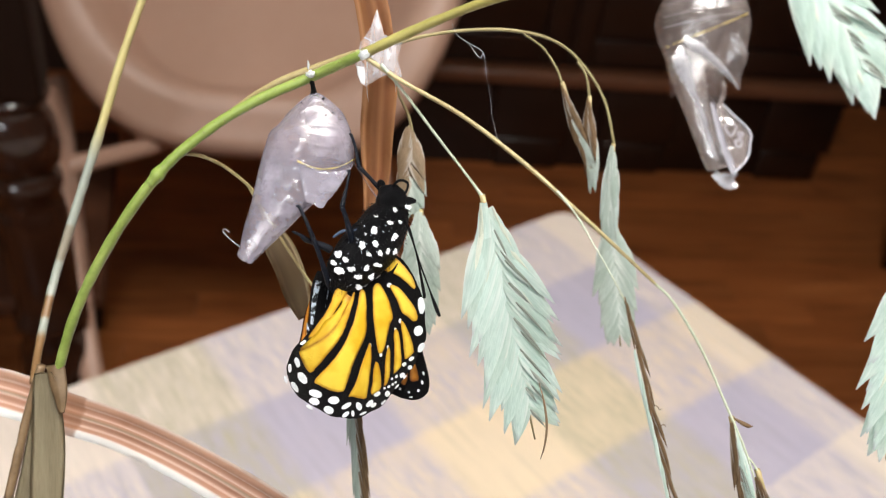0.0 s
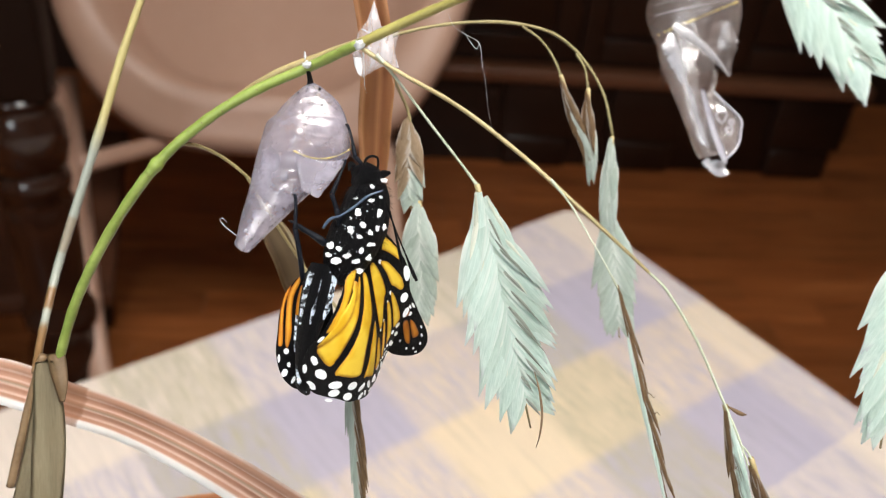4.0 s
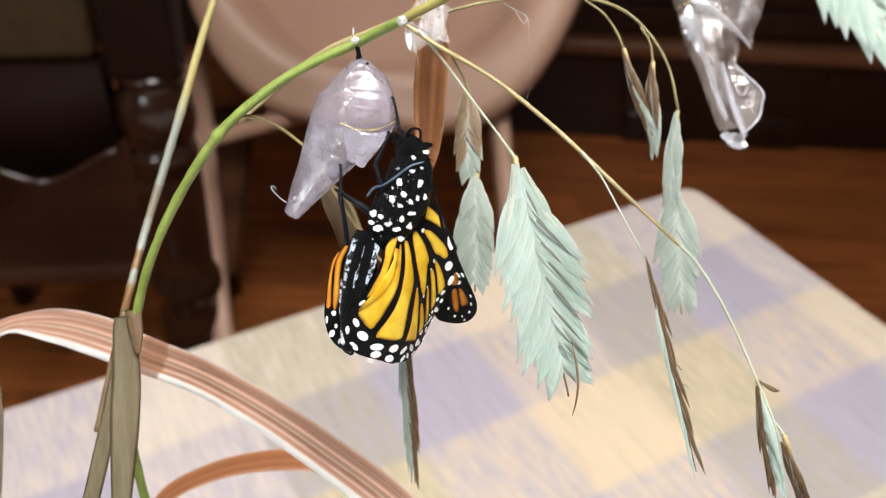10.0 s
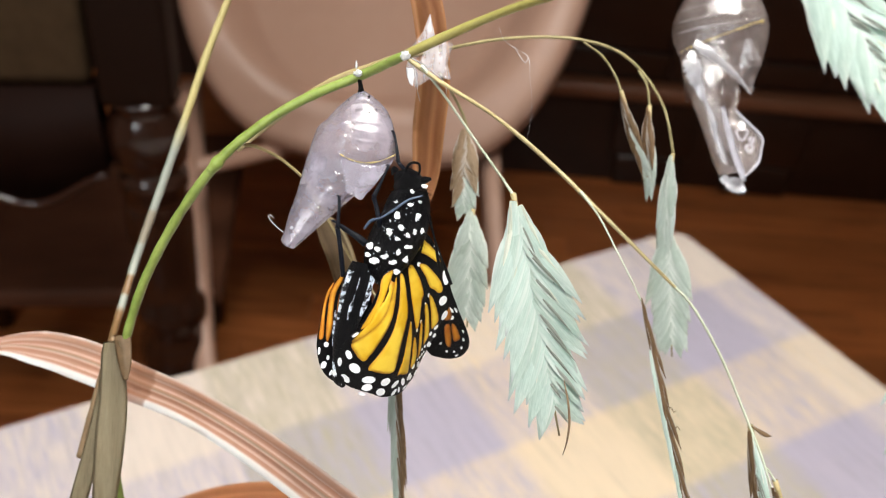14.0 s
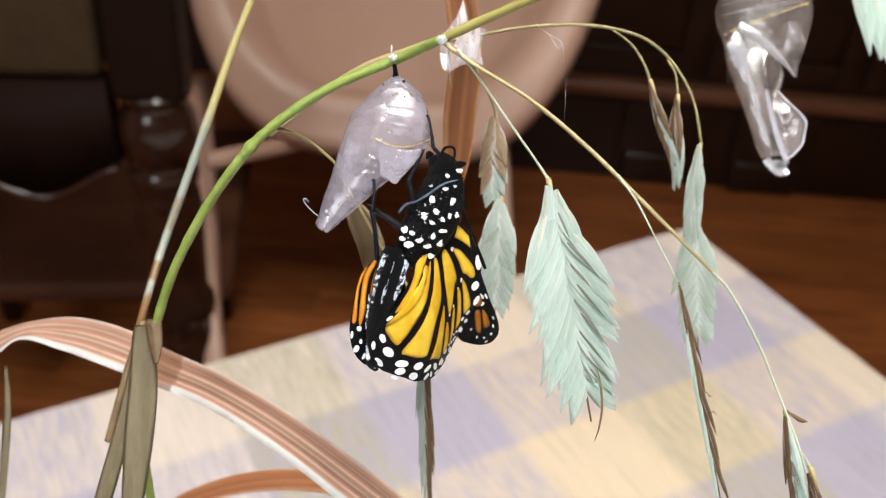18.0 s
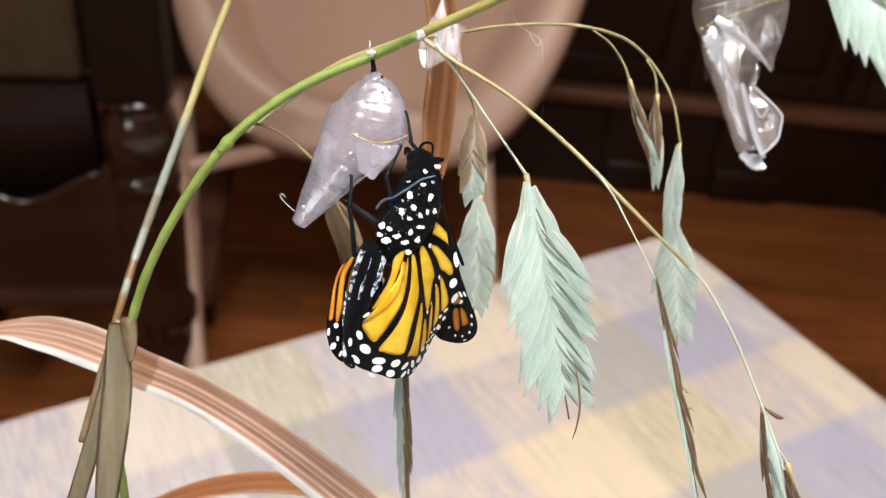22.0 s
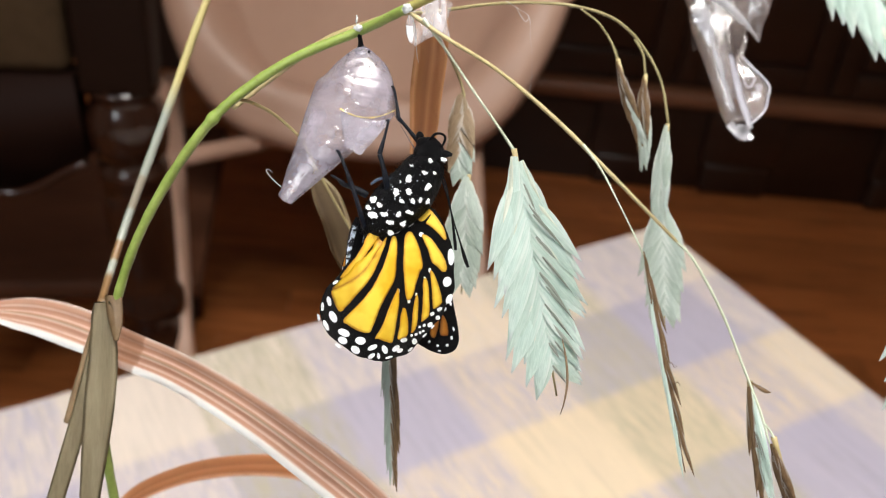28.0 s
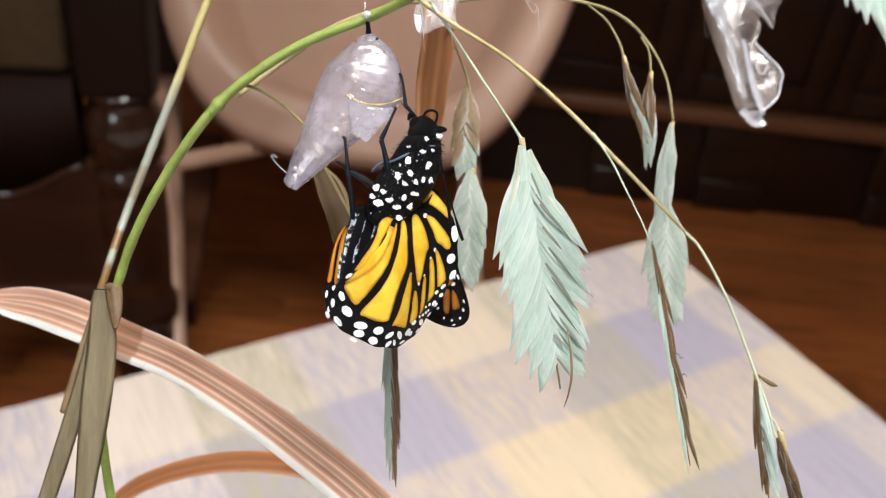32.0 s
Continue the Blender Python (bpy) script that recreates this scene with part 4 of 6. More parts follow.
stem("stray_husk", ((19.784, -20.698, 2), (20.304, -23.537, 2.4), (20.584, -26.892, 2.2), (20.275, -29.954, 1.5), (19.839, -32.028, 0.5)), (0.06, 0.17, 0.2, 0.14, 0.04), M_BROWN, grass, "thin dry husk", 6, 5)

stem("branch", ((44.886, -30.426, 14.5), (45.678, -31.332, 14.2), (46.282, -32.367, 14)), (0.14, 0.14, 0.16), M_REED, grass)
stem("stray_husk", ((43.003, -24.928, 14.5), (43.723, -25.467, 14.8), (44.7, -26.025, 15), (45.45, -26.175, 15)), (0.1, 0.25, 0.3, 0.04), M_DRY, grass, "small dry husk", 6, 5)
stem("anther", ((31.386, -22.089, 16), (31.927, -22.349, 16.2), (32.15, -22.795, 16.2), (32.522, -22.646, 16.2)), (0.06, 0.06, 0.05, 0.03), M_DRY, grass, "", 5, 4)
stem("anther", ((31.94, -24.701, 15.6), (32.509, -24.978, 15.7), (32.78, -24.808, 15.8), (33.18, -25.277, 15.7)), (0.06, 0.06, 0.06, 0.03), M_DRY, grass, "", 5, 4)

# leaves
blade("sheath_blade", ((-58.177, -72.135, -21.18), (-56.553, -58.974, -19.94), (-55.555, -50.058, -19.32), (-54.659, -42.363, -18.70), (-53.769, -34.347, -18.08), (-53.195, -26.693, -18.08), (-53.278, -19.955, -17.77), (-53.361, -17.247, -17.46)), (3.0, 3.2, 3.8, 4.6, 5.2, 4.8, 3.8, 2.6), (14, 13, 12, 6, 3, 0, 0, 0), M_SHEATH, grass, "khaki dry leaf sheath", 6, 0.25)
blade("sheath_blade", ((-69.391, -74.426, -26.14), (-65.859, -60.862, -24.90), (-62.868, -51.466, -23.66), (-60.213, -43.389, -22.42), (-57.396, -34.067, -21.18), (-55.418, -25.181, -20.56), (-53.986, -18.348, -18.70)), (2.6, 3.0, 3.4, 3.4, 3.0, 2.4, 1.8), (18, 16, 15, 12, 8, 5, 0), M_SHEATH, grass, "khaki dry leaf sheath", 6, 0.25)
stem("culm_base", ((-57.27, -17.61, -30.0), (-58.81, -21.53, -31.0), (-60.49, -26.05, -32.0), (-62.43, -32.13, -33.0), (-64.94, -40.34, -34.0)), (0.7, 0.75, 0.8, 0.8, 0.8), M_BROWN, grass, "brown lower stem", 8)
blade("sheath_fold", ((-51.69, -16.12, -18.0), (-51.32, -18.51, -17.5), (-50.89, -21.06, -17.0), (-50.78, -23.63, -16.8)), (2.6, 2.6, 2.0, 0.8), (20, 25, 30, 30), M_BROWN, grass, "dark brown folded top of the sheath", 5, 0.4)
blade("leaf", ((-114.46, -30.191, -59), (-100.225, -26.956, -55), (-89.293, -21.856, -52), (-78.66, -21.965, -49), (-68.328, -24.209, -46), (-58.295, -27.701, -43), (-46.545, -31.538, -39), (-34.212, -37.506, -35), (-21.684, -45.131, -31), (-8.505, -54.574, -27), (-2.37, -63.101, -23)), (7, 7.5, 5.6, 7.2, 8.2, 7.4, 7.0, 7.4, 7.8, 8.0, 8), (30, 30, 55, 22, 14, 10, 5, 0, 0, 0, 0), M_LEAF, grass, "dry leaf striped in rust, pink and white", 10, 0.3)
blade("leaf", ((-74.766, -74.766, -79), (-66.429, -66.163, -78), (-57.505, -61.612, -77), (-48.002, -58.948, -76), (-37.097, -57.606, -74), (-26.392, -58.089, -72), (-15.887, -61.372, -70)), (3, 4.5, 5, 5.5, 5.5, 5.5, 4), (35, 38, 42, 45, 42, 38, 30), M_RUSTLEAF, grass, "dry rust-brown arching leaf", 8, 0.3)
blade("leaf", ((-4.125, 46.969, -15), (-1.125, 40.406, -15), (0.189, 33.126, -16), (0.38, 25.745, -17), (-0.383, 18.264, -18), (-0.866, 10.684, -19), (-1.829, 5.39, -19)), (5.0, 5.2, 5.4, 5.6, 5.4, 4.4, 2.5), (0, 10, -15, 5, 0, 10, 0), M_BLADE, grass, "translucent brown dry blade", 8, 0.3)
blade("leaf", ((-19.4, 4.1, -25), (-17.6, 1.1, -25), (-15.9, -2.9, -25), (-14.49, -7.949, -26), (-13.568, -12.049, -27)), (2.5, 4.6, 5.0, 4.4, 2.0), (0, 10, 20, 10, 0), M_DULL, grass, "brown dry leaf with a pale edge", 6, 0.4)
stem("branch", ((-19.986, 8.511, -18), (-19.527, 5.986, -22), (-19.2, 3.9, -25)), (0.2, 0.2, 0.25), M_STRAW, grass)

blade("leaf", ((-90.545, -28.324, -47), (-90.585, -36.486, -48), (-91.54, -47.035, -49), (-92.963, -60.009, -50)), (0.6, 1.4, 1.6, 1.4), (0, 10, 10, 0), M_SHEATH, grass, "pale dry leaf", 4, 0.3)

# ---- silk ----
silk = thing("spider_silk", "fine white strand of spider silk hanging from the grass", "silk", PLANT)
stem("strand", ((10.588, 32.462, -5), (11.463, 30.538, -5), (13.475, 29.137, -5), (15.137, 27.913, -5), (15.29, 24.412, -4), (15.439, 21.649, -3), (14.908, 17.671, 1), (13.299, 13.299, 12)), (0.015, 0.025, 0.035, 0.03, 0.008, 0.008, 0.008, 0.01), M_SILK, silk, "", 5, 6, 0.8)
stem("strand", ((15.137, 27.913, -5), (14.525, 27.212, -5), (13.213, 29.137, -5)), (0.03, 0.05, 0.03), M_SILK, silk, "", 5, 5, 0.8)


def tuft(parent, at, size, seed, material=M_SILK, name="silk_pad"):
    bm = bmesh.new()
    bmesh.ops.create_icosphere(bm, subdivisions=3, radius=1.0)
    for v in bm.verts:
        d = 1 + 0.6 * noise.noise(v.co * 2.3 + Vector((seed, 0, 0))) + 0.3 * noise.noise(v.co * 6 + Vector((seed, 3, 0)))
        v.co = vec(at) + Vector((v.co.x * size[0], v.co.y * size[1], v.co.z * size[2])) * d * MM
    return part(name, bm, material, parent, "white silk pad")


def wing_plate(parent, name, outline, z, material, label):
    """A thin flat plate with straight sides (mm)."""
    bm = bmesh.new()
    bmesh.ops.triangulate(bm, faces=[bm.faces.new([bm.verts.new(vec((x, y, z))) for x, y in outline])])
    bmesh.ops.subdivide_edges(bm, edges=bm.edges[:], cuts=3, use_grid_fill=True)
    for v in bm.verts:
        v.co.z += 0.0006 * noise.noise(v.co * 420)
    bmesh.ops.solidify(bm, geom=bm.faces[:], thickness=0.05 * MM)
    return part(name, bm, material, parent, label)


joint = thing("silk_wrapping", "clear glossy silk film wrapped round the stem joint", "silk", PLANT)
tuft(joint, (-3.334, 25.321, 8), (0.6, 0.65, 0.6), 3)
wing_plate(joint, "film", ((-2.82, 30.64), (-1.15, 32.90), (-0.08, 35.73), (0.79, 31.73), (3.63, 30.98), (2.69, 27.99), (3.23, 25.26), (0.66, 25.59), (-0.36, 25.19), (-2.41, 23.95), (-3.81, 27.39)), -9.0, M_WEB, "clear veil of silk between stem and blade")
wing_plate(joint, "film", ((-3.75, 26.6), (-2.6, 26.4), (-2.5, 25.0), (-2.7, 23.6), (-3.2, 24.0), (-3.65, 25.3)), -6.0, M_SILK, "white silk tab")
for pts in (((-2.88, 25.36, 7), (-2.275, 25.462, -5), (-2.021, 23.52, -12), (-1.676, 22.443, -14)), ((-3.12, 26, 7), (-1.639, 29.066, -3), (0.544, 31.084, -10), (1.47, 32.248, -12)),
            ((-2.72, 25.28, 7), (-0.345, 25.961, -3), (2.19, 25.185, -11), (2.607, 23.84, -14)), ((-2.021, 32.064, -12), (-0.369, 31.436, -12.5), (1.47, 31.697, -12)), ((-1.758, 28.953, -13), (0.093, 29.587, -13.4), (2.035, 28.767, -13))):
    stem("silk_thread", pts, (0.14, 0.08, 0.06, 0.03)[:len(pts)], M_SILK, joint, "white silk thread", 5, 6, 0.6)

# ---- empty chrysalises ----
def loft(bm, centres, halfs, depth, sides=36, ridge=0.0, rough=0.0, seed=0, n=6):
    """A closed skin along a line of centres (mm) with a half width at each; depth: its thickness against its width."""
    line, hs = smooth_line([vec(p) for p in centres], n), smooth_values(halfs, n)
    rings = []
    for i, p in enumerate(line):
        d = (line[min(i + 1, len(line) - 1)] - line[max(i - 1, 0)]).normalized()
        side = d.cross(Vector((0, 0, 1))).normalized()
        up = side.cross(d)
        ring = []
        for k in range(sides):
            a = 2 * math.pi * k / sides
            r = hs[i] * MM * (1 + ridge * math.cos(i * 2.1) * 0.5)
            q = p + r * (math.cos(a) * side + depth * math.sin(a) * up)
            q += (q - p) * rough * (noise.noise(q * 180 + Vector((seed, 0, 0))) + 0.5 * noise.noise(q * 500 + Vector((0, seed, 0))))
            ring.append(bm.verts.new(q))
        rings.append(ring)
    for a, b in zip(rings, rings[1:]):
        for k in range(sides):
            bm.faces.new((a[k], a[(k + 1) % sides], b[(k + 1) % sides], b[k]))
    return rings


def beads(parent, start, end, bow, n, front, size, seed):
    """A row of small gold points along a shallow arc, lying on the skin's front."""
    rnd = random.Random(seed)
    bm = bmesh.new()
    for i in range(n):
        s = i / (n - 1)
        x = start[0] + (end[0] - start[0]) * s
        p = vec((x, start[1] + (end[1] - start[1]) * s - bow * 4 * s * (1 - s), front(x, s)))
        bmesh.ops.create_icosphere(bm, subdivisions=1, radius=size * MM * rnd.uniform(0.6, 1.2), matrix=Matrix.Translation(p))
    return part("gold_band", bm, M_GOLD, parent, "row of tiny gold beads")


def dots(parent, spots, material, name="spot"):
    for x, y, z, r in spots:
        bm = bmesh.new()
        bmesh.ops.create_icosphere(bm, subdivisions=2, radius=r * MM, matrix=Matrix.Translation(vec((x, y, z))))
        part(name, bm, material, parent)


def no_curve(x, y):
    return 0.0


def wing_sheet(name, outline, material, parent, lift=0.0, swell=0.0, curve=no_curve, label="", cuts=2, thick=0.05, jag=0.0, smooth=True):
    """A thin sheet with a smooth closed outline (mm), bent by curve; its UV runs from 0 at the rim to 1 inside."""
    pts = [Vector((x, y, 0)) for x, y in outline]
    ring = []
    for i in range(len(pts)):
        a, b, c, d = (pts[(i + j) % len(pts)] for j in (-1, 0, 1, 2))
        for k in range(4):
            t = k / 4
            q = 0.5 * (2 * b + (c - a) * t + (2 * a - 5 * b + 4 * c - d) * t * t + (3 * b - a - 3 * c + d) * t ** 3)
            ring.append(q + Vector((noise.noise(q * 5), noise.noise(q * 5 + Vector((5, 5, 5))), 0)) * jag)
    bm = bmesh.new()
    bmesh.ops.triangulate(bm, faces=[bm.faces.new([bm.verts.new(q) for q in ring])])
    bmesh.ops.subdivide_edges(bm, edges=bm.edges[:], cuts=cuts, use_grid_fill=True)
    bm.verts.ensure_lookup_table()
    at = np.array([v.co.xy for v in bm.verts])
    p0 = np.array([q.xy for q in ring])
    run = np.roll(p0, -1, 0) - p0
    share_of = np.clip(((at[:, None] - p0) * run).sum(2) / (run ** 2).sum(1), 0, 1)
    gap = np.sqrt(((at[:, None] - p0 - share_of[:, :, None] * run) ** 2).sum(2)).min(1)
    inside = np.minimum(1.0, gap / 0.55)
    uvl = bm.loops.layers.uv.verify()
    for f in bm.faces:
        for loop in f.loops:
            loop[uvl].uv = (inside[loop.vert.index], 0.5)
    for v, u in zip(bm.verts, inside):
        v.co.z = lift + curve(v.co.x, v.co.y) + swell * u
    bmesh.ops.scale(bm, vec=(MM, MM, MM), verts=bm.verts[:])
    bmesh.ops.solidify(bm, geom=bm.faces[:], thickness=thick * MM)
    return part(name, bm, material, parent, label, smooth)


def pupal_skin(left, right, depth_ends, thick):
    """A shell between a left and a right edge (mm), bulging by thick of its usual half width, with raised rings above and a crease down its front."""
    n = 12
    a, b = (smooth_line([Vector((x, y, 0)) for x, y in side], n) for side in (left, right))
    bm = bmesh.new()
    rings, sides, count = [], 60, len(a)
    depths = smooth_values((0.5, 1.7, 3.2, 4.2, 4.7, 4.8, 4.7, 4.5, 4.3, 4.0, 3.6, 3.1, 2.4, 1.8, 1.2, 0.6), n)
    for i, (p, q) in enumerate(zip(a, b)):
        s = i / n
        deep = thick * depths[i]
        mid = depth_ends[0] + (depth_ends[1] - depth_ends[0]) * (i / (count - 1)) ** 2
        crease = min(0.12, -0.46 + 0.1 * max(0.0, s - 2.5))
        ring = []
        for k in range(sides):
            ang = 2 * math.pi * k / sides
            u, f = math.cos(ang), math.sin(ang)
            spot = p.lerp(q, 0.5 + 0.5 * u)
            z = mid + deep * f
            if f > 0:
                z += 0.34 * math.exp(-((u - crease) / 0.1) ** 2) * min(1.0, s / 3) * max(0.25, math.sin(s * 2.3) ** 2)
                if 1.2 < s < 5.4 and u > crease:
                    z += 0.045 * math.exp(-(((s - 1.4) % 0.72 - 0.36) / 0.1) ** 2) * min(1.0, (u - crease) * 3) * f
                z += 0.1 * noise.noise(spot * 0.55) + 0.05 * noise.noise(spot * 1.7)
            ring.append(bm.verts.new(Vector((spot.x, spot.y, z)) * MM))
        rings.append(ring)
    for r0, r1 in zip(rings, rings[1:]):
        for k in range(sides):
            bm.faces.new((r0[k], r0[(k + 1) % sides], r1[(k + 1) % sides], r1[k]))
    bmesh.ops.solidify(bm, geom=bm.faces[:], thickness=0.06 * MM)
    return bm


def bubble(parent, at, r):
    """A small ring in the film."""
    bm = bmesh.new()
    loop = [(Vector(at) + Vector((math.cos(a), math.sin(a), 0)) * r * (1 + 0.2 * math.sin(3 * a))) * MM for a in (2 * math.pi * k / 16 for k in range(17))]
    tube(bm, loop, [0.08 * MM] * 17, 5)
    return part("bubble", bm, M_RIDGE, parent, "small clear ring")


def shell_front(x, y):
    """How far the first skin's front stands out, from its middle to its side."""
    return 1.15 + 2.75 * math.sqrt(max(0.03, 1 - ((x + 12) / 7.2) ** 2))


c1 = thing("empty_chrysalis", "empty milky translucent chrysalis hanging from the green stem", "chrysalis", PLANT, "empty chrysalises")
SHELL_LEFT = ((-10.43, 21.64), (-11.59, 20.96), (-13.73, 19.12), (-15.21, 17.45), (-16.43, 16.43), (-17.15, 14.59), (-17.78, 12.66), (-18.40, 10.57), (-18.79, 9.07), (-19.33, 6.98), (-19.85, 5.30), (-20.44, 3.62), (-20.86, 1.95), (-21.21, 0.55), (-21.50, -0.36), (-20.91, -1.18))
SHELL_RIGHT = ((-9.44, 21.65), (-8.27, 20.83), (-6.43, 19.03), (-5.45, 16.88), (-5.05, 14.63), (-5.05, 12.3), (-5.9, 10.4), (-7.6, 8.6), (-9.4, 7.3), (-11.2, 5.95), (-12.6, 4.7), (-14.0, 3.4), (-15.9, 1.7), (-17.5, 0.27), (-19.1, -1.2), (-19.61, -1.71))
part("skin", pupal_skin(SHELL_LEFT, SHELL_RIGHT, (0.5, 3.0), 0.62), M_SHELL, c1, "milky ringed skin with a creased wing case, open below")
wing_sheet("torn_flap", ((-12.59, 11.69), (-10.98, 11.28), (-9.01, 10.59), (-7.23, 10.46), (-5.63, 11.04), (-5.03, 11.91), (-5.8, 10.47), (-7.56, 7.96), (-8.98, 6.41), (-9.86, 5.44), (-11.12, 6.14), (-11.9, 6.56), (-12.27, 7.99), (-12.5, 9.95)), M_SHELL, c1, 0.0, 0.0, shell_front, "pointed milky flap under the gold band", 5, 0.05, 0.08)
beads(c1, (-12.66, 11.91), (-5.03, 12.16), 1.25, 27, lambda x, s: shell_front(x, 0) + 0.12, 0.15, 2)
dots(c1, ((-8.88, 20.69, 1.6, 0.22), (-11.91, 20.25, 1.6, 0.14), (-8.69, 18.16, 3.3, 0.13), (-7.72, 18.53, 3.1, 0.12)), M_BLACK, "black_point")
dots(c1, ((-19.72, 1.38, 4.1, 0.28),), M_RIDGE, "pearl_point")
stem("cremaster", ((-10.676, 24.294, 0.5), (-10.34, 23.117, 0.5), (-10.172, 21.94, 0.5), (-10.172, 20.595, 0.5)), (0.32, 0.34, 0.45, 0.95), M_BLACK, c1, "black stalk", 8, 5)
tuft(c1, (-10.474, 24.023, 2), (0.6, 0.45, 0.55), 11)
tuft(c1, (-10.723, 25.27, 2), (0.14, 0.6, 0.2), 12)
stem("silk_hair", ((-21.04, 0.74, 3.5), (-21.779, 1.392, 4), (-22.598, 2.211, 4), (-23.089, 2.947, 4), (-22.761, 3.193, 4), (-22.27, 2.702, 4)), (0.07, 0.06, 0.05, 0.05, 0.05, 0.03), M_SILK, c1, "curled white hair", 5, 5)

c2 = thing("empty_chrysalis", "empty clear glassy chrysalis, torn open down its side", "chrysalis", PLANT, "empty chrysalises")
bm = bmesh.new()
rings = loft(bm, ((32.44, 29.95, 31.0), (32.67, 29.05, 31.0), (33.01, 27.64, 31.0), (33.33, 25.91, 31.0), (33.51, 24.18, 31.0), (33.63, 22.39, 31.0), (33.75, 20.59, 31.0), (33.82, 19.18, 31.0)),
     (0.54, 2.01, 3.69, 4.83, 5.37, 5.23, 4.76, 4.23), 0.8, 44, 0.01, 0.025, 4)
for k, v in enumerate(rings[-1]):
    v.co.y += (0.0011 * noise.noise(v.co * 700) - 0.0035 * max(0.0, math.cos(2 * math.pi * (k / 44 - 0.93))) ** 6)
bmesh.ops.solidify(bm, geom=bm.faces[:], thickness=0.05 * MM)
part("skin", bm, M_SHELL2, c2, "clear crumpled skin of the body, torn off below")
bm = bmesh.new()
loft(bm, ((32.94, 20.48, 31.0), (32.58, 18.57, 31.0), (32.74, 16.33, 31.0), (33.29, 13.75, 31.0), (33.96, 10.85, 31.0), (34.53, 8.58, 31.0), (34.79, 7.10, 31.0)),
     (4.03, 3.35, 2.68, 2.21, 1.88, 1.74, 1.34), 0.7, 36, 0.0, 0.05, 9)
bmesh.ops.delete(bm, geom=[f for f in bm.faces if (lambda c: c.z > 32 * MM and c.x > (33.38 - 0.18 * (c.y / MM - 13.61)) * MM)(f.calc_center_median())], context="FACES")
bmesh.ops.solidify(bm, geom=bm.faces[:], thickness=0.05 * MM)
part("wing_case", bm, M_SHELL2, c2, "clear curled skin, open down its side")
beads(c2, (28.75, 20.66), (37.80, 24.02), 0.2, 34, lambda x, s: 32.4 + 3.6 * math.sqrt(max(0.0, 4 * s * (1 - s))), 0.12, 5)
for x, y, w in ((32.86, 27.39, 3.69), (33.07, 26.11, 4.49), (33.27, 24.82, 4.96), (33.42, 23.67, 5.17)):
    bm = bmesh.new()
    loop = []
    for k in range(15):
        a = radians(-75 + 120 * k / 14)
        loop.append(Vector((x + math.sin(a) * w, y - 0.3 * math.cos(a) + 0.16 * math.sin(a) * w, 31 + math.cos(a) * w * 0.8 + 0.05)) * MM)
    tube(bm, loop, [(0.03 + 0.05 * abs(noise.noise(p * 1100))) * MM for p in loop], 5)
    part("segment_ridge", bm, M_RIDGE, c2)
# parts in M_GLINT carry painted highlights on the clear skin
blade("torn_flap", ((29.33, 21.03, 35.6), (30.47, 20.17, 35.8), (31.86, 19.21, 35.6), (34.17, 17.43, 35.0), (36.06, 15.63, 34.0)), (0.9, 1.2, 0.9, 0.7, 0.1), (10, 0, -10, 0, 0), M_GLINT, c2, "folded edge of the flap with a painted glint", 5, -0.5, 0.05, 8, 0.5)
blade("torn_flap", ((34.88, 21.48, 35.0), (35.03, 19.98, 34.8), (35.11, 18.62, 34.5), (35.66, 16.95, 34.0), (36.15, 15.60, 33.8)), (1.5, 2.8, 3.4, 1.6, 0.2), (-20, -22, -18, -10, 0), M_SHELL2, c2, "clear hanging flap", 6, 0.3, 0.05, 8, 0.2)
blade("crease", ((29.13, 20.20, 35.2), (29.11, 18.76, 35.4), (29.80, 16.76, 35.2), (30.65, 14.85, 34.8)), (0.6, 1.9, 1.3, 0.6), (0,) * 4, M_GLINT, c2, "crease with a highlight painted in near-white", 6, -0.4, 0.05, 8, 0.8)
blade("crease", ((30.66, 14.97, 34.8), (31.43, 13.13, 34.6), (32.15, 11.05, 34.2), (32.85, 9.20, 33.9), (33.45, 7.96, 33.6)), (0.4, 0.7, 0.6, 0.7, 0.3), (0,) * 5, M_GLINT, c2, "crease with a highlight painted in near-white", 5, -0.4, 0.05, 8, 0.7)
blade("edge", ((32.88, 14.31, 33.8), (33.41, 11.81, 33.8), (34.06, 9.62, 33.6), (34.85, 7.74, 33.4), (35.53, 6.03, 33.2)), (0.5, 0.9, 0.9, 0.9, 0.6), (10, 20, 20, 10, 0), M_RIDGE, c2, "curled glossy edge", 5, 0.8, 0.05, 8, 0.2)
wing_plate(c2, "mouth_case", ((33.80, 14.25), (34.58, 14.10), (35.59, 13.01), (37.55, 11.00), (37.40, 9.24), (37.22, 8.24), (35.96, 6.77), (35.19, 7.30), (34.36, 9.34), (33.95, 11.86)), 33.2, M_SHELL2, "clear torn plate with small round bubbles")
stem("rim", ((34.42, 14.08, 33.4), (35.49, 12.98, 33.4), (37.45, 10.98, 33.4), (37.38, 9.53, 33.4), (37.12, 8.22, 33.4), (36.28, 7.18, 33.4), (35.45, 6.52, 33.4)), (0.09, 0.12, 0.13, 0.13, 0.12, 0.12, 0.1), M_RIDGE, c2, "pale rim", 5, 5)
bubble(c2, (36.07, 9.70, 33.4), 0.40)
bubble(c2, (35.22, 11.30, 33.4), 0.60)
bubble(c2, (36.31, 10.64, 33.4), 0.27)
blade("foot_plate", ((32.95, 6.49, 33.4), (33.62, 5.83, 33.6), (34.65, 5.54, 33.6), (35.55, 5.70, 33.4)), (0.8, 1.5, 1.7, 1.5), (0, 20, -20, 0), M_GLINT, c2, "crumpled glossy tip", 5, 0.6, 0.06, 6, 0.5)
